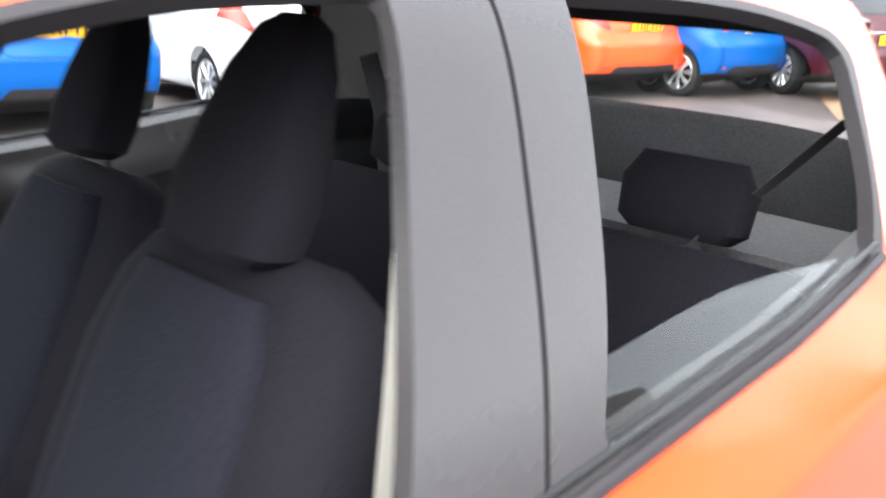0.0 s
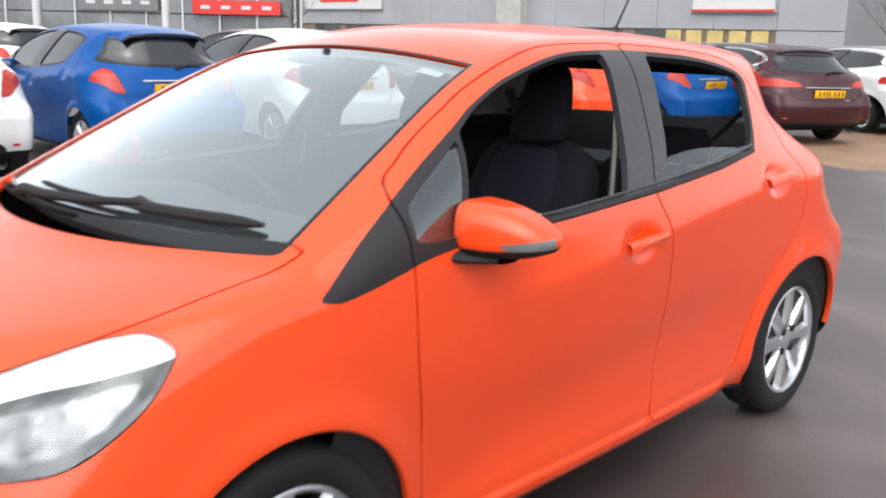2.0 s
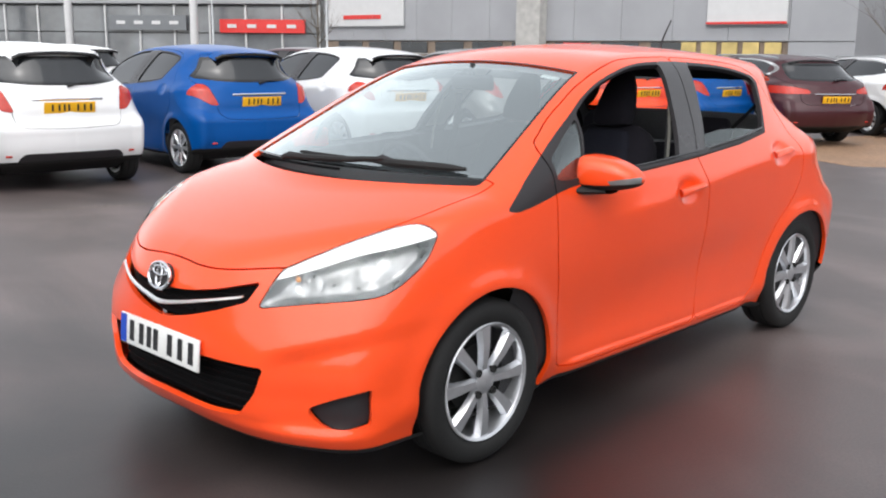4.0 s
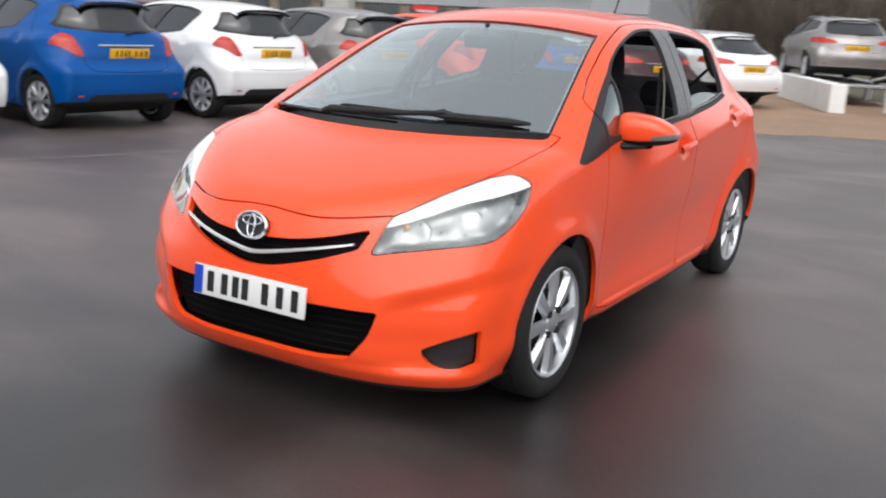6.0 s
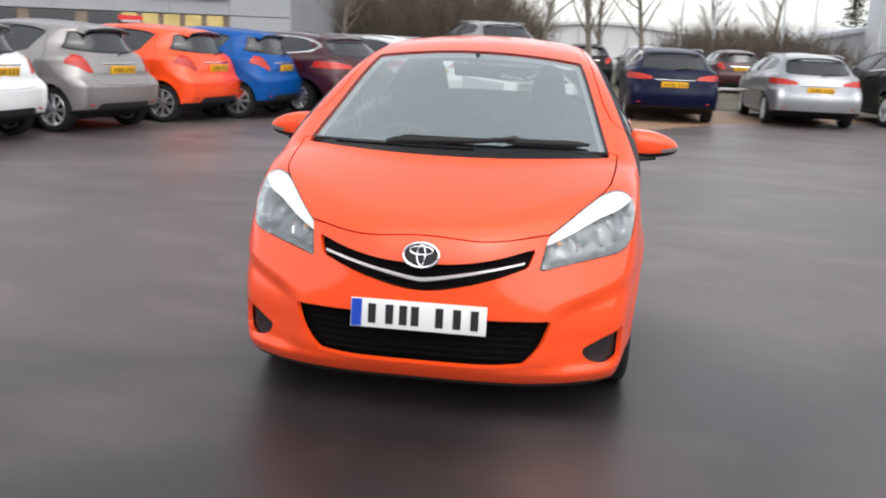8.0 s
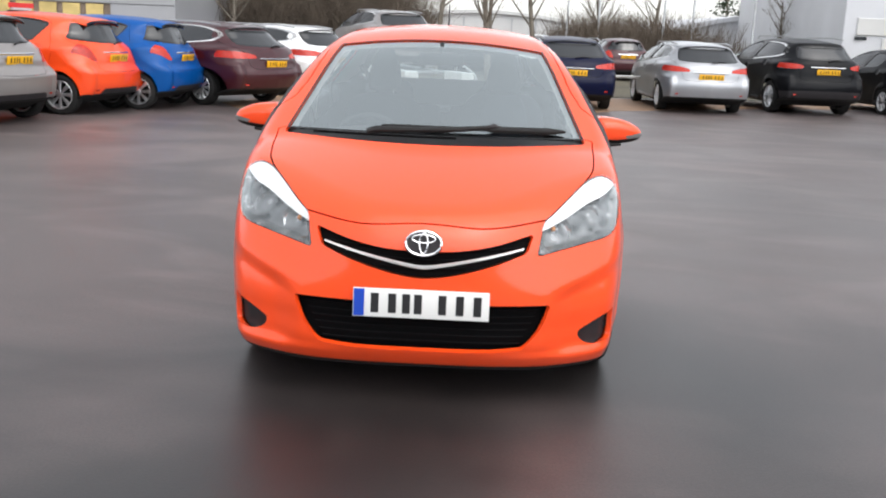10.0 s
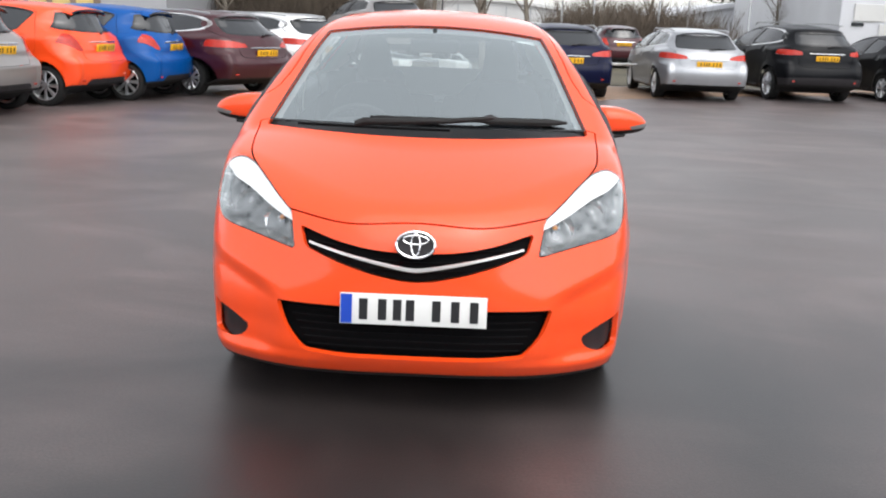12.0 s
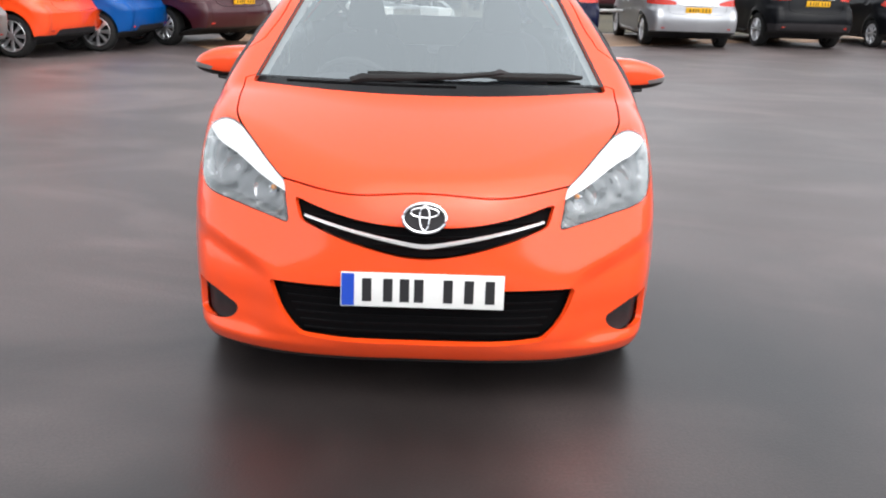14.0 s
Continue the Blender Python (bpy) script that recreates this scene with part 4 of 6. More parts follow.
def wheel_wells(car, s):
    for yc in (0.0, s["base"]):
        for sgn in (1, -1):
            bm = bmesh.new()
            lathe(bm, [(sgn * 0.45, 0.001), (sgn * 0.45, s["arch"] + 0.004), (sgn * 0.755, s["arch"] + 0.004)], 40, at=(0, yc, s["wheel_z"]))
            high = lambda c: 0.215 + 0.16 * step(c.y, s["base"] + 0.10, s["base"] + 0.34)
            for q in [q for q in bm.verts if q.co.z < high(q.co)]:
                q.co.z = float(high(q.co))
            part("wheel_well", bm, UNDER, car, "dark wheel arch liner")

# ---- the orange hatchback in the middle ----
def hatchback(paint_mat, h, fine, lowered, form=HATCH):
    car = new("hatchback_car", None)
    skin = hatch_skin(form, h)
    hatch_panels(form, skin, car, paint_mat, fine, lowered)
    for yy in (0.0, form["base"]):
        for sgn in (1, -1):
            wheel(car, (sgn * 0.738, yy, 0.303), sgn, fine=fine)
    wheel_wells(car, form)
    rear_details(car, form, paint_mat)
    if fine:
        front_details(car, form, skin)
        wipers(car, form)
        number_plate(car, (0, -0.823, 0.452), (-5, 0, 0), PLATEW)
    if fine:
        for sgn in (1, -1):
            for k, (dz, r, mt) in enumerate(((0.006, 0.0085, TRIM), (0.024, 0.005, FRIT))):
                bm = bmesh.new()
                pts = []
                for yy in np.linspace(0.50, 2.08, 40):
                    zz = np.interp(yy, (0.45, 0.60, 0.94, 1.40, 1.80, 2.095), (0.968, 0.978, 0.992, 1.018, 1.05, 1.088)) + dz
                    pts.append((sgn * (surface_x(form, yy, zz) + 0.001), yy, zz))
                tube(bm, pts, r, 8)
                part("belt_moulding", bm, mt, car, "black rubber belt moulding")
    for sgn in (1, -1):
        mirror_housing(car, sgn, paint_mat)
        if fine:
            for yy, zz in ((1.265, 0.885), (2.19, 0.985)):
                door_handle(car, form, yy, zz, sgn, paint_mat)
    return car, skin


hero, hero_skin = hatchback(ORANGE, 0.0145, True, True)
tagged(hero, "glossy orange five-door hatchback with lowered side windows", "car")
# ---- inside the orange car ----
def cushion(name, parent, rows, material, label=""):
    """A padded form through rings of points, closed at both ends."""
    bm = bmesh.new()
    n = len(rows[0])
    rings = [[bm.verts.new(p) for p in r] for r in rows]
    for r, q in zip(rings, rings[1:]):
        for k in range(n):
            bm.faces.new((r[k], r[(k + 1) % n], q[(k + 1) % n], q[k]))
    bm.faces.new(rings[0][::-1])
    bm.faces.new(rings[-1])
    bmesh.ops.recalc_face_normals(bm, faces=bm.faces)
    return part(name, bm, material, parent, label)


def ring(center, half_w, half_d, tilt, power=0.55, n=24):
    """A rounded rectangle across the seat at a height on its back; tilt leans it."""
    out = []
    for k in range(n):
        a = 2 * math.pi * k / n
        c, q = math.cos(a), math.sin(a)
        c, q = math.copysign(abs(c) ** power, c), math.copysign(abs(q) ** power, q)
        out.append(Vector(center) + Vector((half_w * c, half_d * q * math.cos(tilt), -half_d * q * math.sin(tilt))))
    return out


def front_seat(x, y0, parent, raise_, gap):
    seat = new("front_seat", None)
    seat.parent = parent
    lean = radians(22)
    up = lambda h, d=0.0: (x, y0 + 0.30 + h * math.sin(lean) + d, 0.52 + raise_ + h * math.cos(lean))
    prof = [(0.00, 0.205, 0.07), (0.03, 0.225, 0.085), (0.12, 0.240, 0.090), (0.28, 0.255, 0.085), (0.43, 0.250, 0.075), (0.52, 0.228, 0.064), (0.575, 0.185, 0.052), (0.60, 0.13, 0.034)]
    cushion("backrest", seat, [ring(up(h), w, d, lean) for h, w, d in prof], CLOTH, "dark cloth backrest with side bolsters")
    cushion("backrest_insert", seat, [ring(up(h, -0.045 - 0.02), w * 0.60, d * 0.55, lean) for h, w, d in prof[1:-1]], CLOTH2, "blue-black woven centre panel")
    hr = [(h + gap, w, d) for h, w, d in ((0.600, 0.075, 0.030), (0.615, 0.100, 0.042), (0.665, 0.104, 0.047), (0.74, 0.090, 0.045), (0.81, 0.072, 0.038), (0.858, 0.050, 0.026), (0.874, 0.028, 0.012))]
    cushion("headrest", seat, [ring(up(h, -0.055), w, d, lean * 0.5) for h, w, d in hr], CLOTH, "dark cloth headrest")
    for sx in (-0.055, 0.055):
        bm = bmesh.new()
        tube(bm, [Vector(up(0.55)) + Vector((sx, -0.01, 0)), Vector(up(0.66)) + Vector((sx, -0.05, 0))], 0.006, 8)
        part("headrest_post", bm, CHROME, seat, "bright headrest post")
    base = [(-0.25, 0.215, 0.045, 0.44), (-0.22, 0.245, 0.075, 0.45), (-0.05, 0.255, 0.085, 0.445), (0.15, 0.255, 0.08, 0.43), (0.27, 0.24, 0.07, 0.42)]
    rows = []
    for dy, w, hgt, zc in base:
        rows.append([Vector((x + w * math.copysign(abs(math.cos(a)) ** 0.55, math.cos(a)), y0 + dy, zc + hgt * math.copysign(abs(math.sin(a)) ** 0.55, math.sin(a)))) for a in (2 * math.pi * k / 24 for k in range(24))])
    cushion("seat_base", seat, rows, CLOTH, "dark cloth seat cushion")
    bm = bmesh.new()
    box(bm, (0.42, 0.42, 0.12), (x, y0 + 0.02, 0.325), bevel=0.02)
    part("seat_mount", bm, DASH, seat, "black seat mount")
    return seat


front_seat(0.355, 0.928, hero, 0.045, 0.0)
front_seat(-0.36, 1.09, hero, 0.0, 0.03)

bench = new("rear_seat", None)
bench.parent = hero
lean = radians(24)
for x0 in (-0.32, 0.32):
    cushion("backrest", bench, [ring((x0, 2.14 + h * math.sin(lean), 0.52 + h * math.cos(lean)), w, d, lean, 0.4) for h, w, d in
            ((0.0, 0.29, 0.07), (0.05, 0.31, 0.085), (0.25, 0.312, 0.085), (0.42, 0.305, 0.075), (0.48, 0.28, 0.05))], CLOTH, "dark cloth rear backrest")
    cushion("headrest", bench, [ring((x0 * 1.1, 2.34 + h * 0.25, 0.98 + h), w, d, lean * 0.5) for h, w, d in ((0.0, 0.10, 0.03), (0.02, 0.125, 0.045), (0.09, 0.130, 0.048), (0.14, 0.10, 0.03))], CLOTH, "low dark rear headrest")
rows = []
for dy, w, hgt, zc in ((1.72, 0.60, 0.05, 0.45), (1.76, 0.63, 0.08, 0.45), (2.0, 0.63, 0.08, 0.44), (2.2, 0.62, 0.07, 0.42)):
    rows.append([Vector((w * math.copysign(abs(math.cos(a)) ** 0.35, math.cos(a)), dy, zc + hgt * math.copysign(abs(math.sin(a)) ** 0.5, math.sin(a)))) for a in (2 * math.pi * k / 28 for k in range(28))])
cushion("seat_base", bench, rows, CLOTH, "dark cloth rear cushion")

# trim panels inside the shell
def clear_of(v, keys, margin):
    """Above zero where the points lie farther than margin outside every outline."""
    return np.min([body_field(HATCH, v, k) for k in keys], 0) - margin


inner = cut(HATCH, hero_skin, "-open_front -open_rear -quarter -lamp -grille -intake -fog -under")
inner = clip(inner, 0.12 - inner[0][:, 1])
for key in ("open_front", "open_rear"):
    inner = clip(inner, 0.022 - body_field(HATCH, inner[0], key))
for key in ("screen", "rear_glass"):
    inner = clip(inner, -body_field(HATCH, inner[0], key) - 0.028)
def pale_zone(v):
    return np.minimum(clear_of(v, ("open_front", "open_rear", "quarter", "rear_glass"), 0.034), v[:, 2] - 1.06 - 0.035 * (v[:, 1] - 1.0))
for name, sgn, material, label in (("headliner", -1, LINER, "pale grey headliner and pillar trim"), ("side_trim", 1, DASH, "black plastic door cards and side trim")):
    m = clip(inner, sgn * pale_zone(inner[0]))
    nr = body_slope(HATCH, m[0])
    ob = part(name, mesh_of(name, m[0] - nr * 0.030, m[1][:, ::-1], material, -nr), None, hero, label)
bm = bmesh.new()
box(bm, (1.46, 2.75, 0.04), (0, 1.6, 0.27), bevel=0.01)
part("cabin_floor", bm, DASH, hero, "black carpeted cabin floor")
bm = bmesh.new()
ribbon(bm, [[(x_, 2.50, 0.93), (x_, 2.66, 0.945), (x_, 2.80 - 0.1 * x_ * x_, 0.94)] for x_ in np.linspace(-0.62, 0.62, 9)], 0.02)
part("parcel_shelf", bm, LINER2, hero, "grey parcel shelf")

# padded tops of the door cards along the sills of the side windows
for sgn in (1, -1):
    bm = bmesh.new()
    rows = []
    for yy in np.linspace(0.46, 2.16, 35):
        zz = np.interp(yy, (0.45, 0.60, 0.94, 1.40, 1.80, 2.095, 2.2), (0.968, 0.978, 0.992, 1.018, 1.05, 1.088, 1.10))
        sx = surface_x(HATCH, yy, zz)
        rows.append([(sgn * (sx - a_), yy, zz + b_) for a_, b_ in ((0.016, -0.02), (0.016, 0.010), (0.030, 0.016), (0.060, 0.006), (0.075, -0.03), (0.080, -0.10))])
    ribbon(bm, rows)
    part("door_card_top", bm, PILLAR, hero, "black padded door card top")

# grey trim inside the tailgate, below the rear glass
bm = bmesh.new()
ribbon(bm, [[(x_, surface_y(HATCH, x_, zz, True) - d_, zz) for zz, d_ in ((1.125, 0.026), (1.10, 0.045), (1.00, 0.055), (0.88, 0.060))] for x_ in np.linspace(-0.60, 0.60, 17)], 0.004)
part("tailgate_trim", bm, LINER2, hero, "grey plastic tailgate trim")

# dashboard, wheel, console
bm = bmesh.new()
rows = []
for x_ in np.linspace(-0.70, 0.70, 29):
    bow = 0.10 * x_ * x_
    hood_ = 0.035 * math.exp(-((x_ + 0.36) / 0.16) ** 2)
    rows.append([(x_, 0.02 + 2.6 * bow, 0.955), (x_, 0.20 + bow, 0.962), (x_, 0.42, 0.965 + hood_), (x_, 0.56 - bow, 0.945 + hood_), (x_, 0.595 - bow, 0.90), (x_, 0.575 - bow, 0.80), (x_, 0.60 - bow, 0.72), (x_, 0.54 - bow, 0.58), (x_, 0.40, 0.42)])
ribbon(bm, rows, 0.02)
part("dashboard", bm, DASH, hero, "black plastic dashboard")
bm = bmesh.new()
box(bm, (0.22, 0.70, 0.24), (0, 0.78, 0.42), (0, 0, 0), 0.03)
part("centre_console", bm, DASH, hero, "black centre console")
steer = new("steering_wheel", None)
steer.parent = hero
steer.matrix_basis = pose(-0.36, 0.78, 0.86, -62, 0, 0)
bm = bmesh.new()
tube(bm, [(0.185 * math.cos(2 * math.pi * k / 40), 0.185 * math.sin(2 * math.pi * k / 40), 0) for k in range(40)], 0.0155, 10, closed=True)
part("wheel_rim", bm, DASH, steer, "black steering wheel rim")
for a in (0, 180, 270):
    bm = bmesh.new()
    box(bm, (0.13, 0.045, 0.02), (0.115 * math.cos(radians(a)), 0.115 * math.sin(radians(a)), -0.01), (0, 0, a), 0.006)
    part("wheel_spoke", bm, DASH, steer)
bm = bmesh.new()
lathe(bm, [(-0.04, 0.03), (-0.03, 0.075), (0.01, 0.07), (0.022, 0.04), (0.024, 0.001)], 24, "z")
part("wheel_hub", bm, DASH, steer, "black airbag hub")
inmirror = new("rear_view_mirror", None)
inmirror.parent = hero
bm = bmesh.new()
box(bm, (0.24, 0.035, 0.068), (0, 0.80, 1.325), (12, 0, 0), 0.014, 3)
part("mirror_case", bm, DASH, inmirror, "black mirror case")
bm = bmesh.new()
tube(bm, [(0, 0.80, 1.34), (0, 0.79, 1.385), (0, 0.80, 1.41)], 0.012, 8)
part("mirror_stem", bm, DASH, inmirror, "black mirror stem")

# belts, buckles, the pale seal at the pillar, grab handles, aerial
def strap(name, pts, width, axis, material, label):
    bm = bmesh.new()
    ax_ = Vector(axis) * width / 2
    ribbon(bm, [[Vector(p) - ax_, Vector(p) + ax_] for p in pts], 0.002)
    return part(name, bm, material, hero, label)


for sgn in (1, -1):
    strap("seat_belt", [(sgn * 0.655, 1.42, 1.24), (sgn * 0.665, 1.40, 1.05), (sgn * 0.685, 1.36, 0.80), (sgn * 0.69, 1.33, 0.50)], 0.046, (0, 1, 0), BELT, "black seat belt")
    strap("pillar_seal", [(sgn * 0.672, 1.368, 1.30), (sgn * 0.695, 1.345, 1.24), (sgn * 0.718, 1.318, 1.14), (sgn * 0.732, 1.295, 1.03), (sgn * 0.735, 1.285, 0.94)], 0.014, (0.3, 0.95, 0), SEALPALE, "pale cream pillar trim edge")
    strap("rear_belt", [(sgn * 0.60, 2.42, 1.22), (sgn * 0.50, 2.38, 1.10), (sgn * 0.40, 2.31, 0.98), (sgn * 0.36, 2.22, 0.80)], 0.046, (0.5, 0.8, 0.3), BELT, "black rear seat belt")
for x_, y_, z_ in ((0.075, 1.16, 0.628), (-0.10, 1.26, 0.62), (0.13, 1.24, 0.60)):
    bm = bmesh.new()
    box(bm, (0.022, 0.034, 0.020), (x_, y_, z_), (20, 0, 0), 0.005)
    part("belt_buckle", bm, REDBUT, hero, "red belt buckle button")
bm = bmesh.new()
tube(bm, [(0, 2.36, surface_z(HATCH, 0, 2.36) - 0.004), (0, 2.38, 1.515)], [0.016, 0.009], 10)
tube(bm, [(0, 2.38, 1.510), (0, 2.43, 1.585), (0, 2.48, 1.650)], [0.006, 0.005, 0.004], 6)
part("roof_aerial", bm, TRIM, hero, "short black roof aerial")
# ---- parked cars ----
far_hatch, far_skin = hatchback(BLUE, 0.034, False, False)


def repaint(car, was, now):
    for ob in car.children_recursive:
        for slot in ob.material_slots:
            if slot.material == was:
                slot.link = "OBJECT"
                slot.material = now


def parked(x, y, heading, paint_mat, label, source=None, z=0.0):
    """A parked car with its rear plate near (x, y), its nose towards heading (degrees from +x)."""
    src = source or far_hatch
    rz = heading + 90
    back = 3.035 if source is None else source["back"]
    m = pose(x, y, z, 0, 0, rz) @ pose(0, -back, 0)
    car = copy_thing(src, m)
    repaint(car, BLUE, paint_mat)
    return tagged(car, label, "car", "parked cars")


def stretched(name, form, sx, sz, nose, base, tail, wheel_r, plate_z):
    """A larger car with its own tail and glass outlines, its panels drawn longer, wider and taller."""
    source, _ = hatchback(BLUE, 0.036, False, False, form)
    car = new(name, None)
    def warp(co):
        v = np.array(co)
        y = v[:, 1].copy()
        v[:, 0] *= sx
        v[:, 1] = np.where(y < 0, y * nose, np.where(y < 2.51, y * base / 2.51, base + (y - 2.51) * tail))
        low = wheel_r / 0.303
        v[:, 2] = np.where(v[:, 2] < 0.6, v[:, 2] * low, 0.6 * low + (v[:, 2] - 0.6) * (1.51 * sz - 0.6 * low) / 0.91)
        return v
    for ob in source.children:
        kind = ob.name.split(".")[0]
        if kind in ("wheel", "number_plate", "door_mirror"):
            continue
        me = ob.data.copy()
        co = np.empty(len(me.vertices) * 3)
        me.vertices.foreach_get("co", co)
        me.vertices.foreach_set("co", warp(co.reshape(-1, 3)).ravel())
        me.update()
        o = part(kind, me, None, car)
        if "label" in ob:
            tagged(o, ob["label"])
        o.visible_shadow = ob.visible_shadow
    for yy in (0.0, base):
        for sgn in (1, -1):
            wheel(car, (sgn * 0.738 * sx, yy, wheel_r), sgn, wheel_r, 0.21, wheel_r * 0.68, 10, False)
    pre = 0.6 + (plate_z - 0.6 * wheel_r / 0.303) * 0.91 / (1.51 * sz - 0.6 * wheel_r / 0.303)
    rear = base + (surface_y(form, 0, pre, True) - 2.51) * tail
    number_plate(car, (0, rear + 0.012, plate_z), (6, 0, 180), PLATEY, False)
    car["back"] = rear
    for o in source.children_recursive:
        bpy.data.objects.remove(o)
    bpy.data.objects.remove(source)
    return car


LONG_DLO = DLO[:9] + [(1.70, 1.430), (2.00, 1.424), (2.30, 1.404), (2.54, 1.366), (2.66, 1.30), (2.69, 1.22), (2.60, 1.135), (2.30, 1.092)] + DLO[15:]
LONG_SIDE = OPEN_REAR[:3] + [(2.0, 1.404), (2.30, 1.384), (2.50, 1.348), (2.62, 1.285), (2.645, 1.22), (2.57, 1.155), (2.30, 1.112), (1.75, 1.068)]
ESTATE = dict(HATCH, round=0.35, strip=0.838, lip=0.11, lines=dict(dlo=LONG_DLO, open_rear=LONG_SIDE,
    tail_lamp=[(0.40, 0.848), (0.41, 0.905), (0.60, 0.952), (0.80, 0.972), (0.98, 0.968), (0.98, 0.862), (0.72, 0.838)],
    rear_glass=[(-0.60, 1.075), (-0.53, 1.355), (0.53, 1.355), (0.60, 1.075), (0.30, 1.055), (-0.30, 1.055)],
    rear_black=[(-0.50, 0.10), (-0.50, 0.33), (0.50, 0.33), (0.50, 0.10)]),
    tail=[(0.15, 2.95), (0.25, 3.03), (0.40, 3.075), (0.58, 3.085), (0.68, 3.062), (0.85, 3.040), (1.0, 2.995), (1.2, 2.870), (1.36, 2.765), (1.42, 2.74), (1.55, 2.70)])
SUV = dict(HATCH, round=0.40, strip=0.925, lip=0.14, lines=dict(dlo=LONG_DLO, open_rear=LONG_SIDE,
    tail_lamp=[(0.47, 0.902), (0.48, 0.955), (0.62, 0.986), (0.98, 1.000), (0.98, 0.912), (0.72, 0.884)],
    rear_glass=[(-0.57, 1.095), (-0.51, 1.345), (0.51, 1.345), (0.57, 1.095), (0.30, 1.075), (-0.30, 1.075)],
    rear_black=[(-0.98, 0.10), (-0.98, 0.43), (-0.52, 0.46), (0.52, 0.46), (0.98, 0.43), (0.98, 0.10)]),
    tail=[(0.15, 2.95), (0.25, 3.03), (0.40, 3.09), (0.58, 3.09), (0.68, 3.062), (0.85, 3.040), (1.0, 3.01), (1.2, 2.920), (1.36, 2.830), (1.42, 2.82), (1.55, 2.80)])
estate = stretched("estate_car", ESTATE, 1.07, 0.985, 1.18, 2.70, 1.85, 0.32, 0.77)
suv = stretched("suv_car", SUV, 1.09, 1.10, 1.15, 2.66, 1.70, 0.355, 0.95)
for car in (estate, suv):
    bm = bmesh.new()
    for sgn in (1, -1):
        top = 1.43 if car is estate else 1.66
        tube(bm, [(sgn * 0.60, 1.0, top - 0.03), (sgn * 0.60, 1.1, top + 0.03), (sgn * 0.60, 2.4, top + 0.03), (sgn * 0.58, 2.9, top - 0.01)], 0.016, 6)
    part("roof_rail", bm, GALV, car, "satin silver roof rails")

parked(-6.61, 2.00, 176, WHITE, "white hatchback parked in the row with a yellow rear plate")
parked(-6.55, 4.32, 175.4, BLUE, "bright blue hatchback parked in the row")
parked(-6.38, 6.62, 173.2, WHITE, "white hatchback parked in the row beside a blue one")
parked(-5.87, 8.65, 167, GREY, "bronze grey hatchback parked in the row")
parked(-5.29, 10.78, 170.5, ORANGE, "orange hatchback parked in the row behind")
parked(-4.61, 11.94 + 0.25, 174, BLUE, "bright blue hatchback parked beside an orange one")
parked(-3.27, 13.14, 149.5, MAROON, "dark maroon estate car parked in the row", estate)
parked(-2.50, 16.25, 145, WHITE, "white estate car parked beside a maroon one", estate)
parked(-1.29, 20.28, 113, GREY, "silver grey estate car displayed on a raised ramp", estate, z=0.49)
parked(2.33, 15.40, 91, NAVY, "dark blue estate car parked by the hoop barrier", estate)
parked(5.24, 16.0, 91.3, SILVER, "silver estate car parked in the far row", estate)
parked(8.0, 17.0, 96, BLACKP, "black sport utility car parked in the far row", suv)
parked(10.75, 18.1, 96, BLACKP, "black hatchback parked in the far row")
parked(0.7, 30.5, 97, BLACKP, "black hatchback in a far row")
parked(2.9, 31.2, 96, SILVER, "silver hatchback in a far row")
parked(5.9, 30.6, 95, MAROON, "dark red hatchback in a far row")
parked(8.3, 31.5, 94, NAVY, "dark blue hatchback in a far row")
parked(-1.2, 29.6, 98, GREY, "grey hatchback in a far row")
parked(12.5, 30.0, 165, SILVER, "silver hatchback in a far row, side on")
parked(-13.0, 11.5, 200, MAROON, "dark red hatchback before the showroom")
parked(-15.5, 7.0, 190, WHITE, "white hatchback before the showroom")
parked(-17.5, 15.0, 210, BLACKP, "black hatchback before the showroom")
for src in (far_hatch, estate, suv):
    for o in src.children_recursive:
        bpy.data.objects.remove(o)
    bpy.data.objects.remove(src)
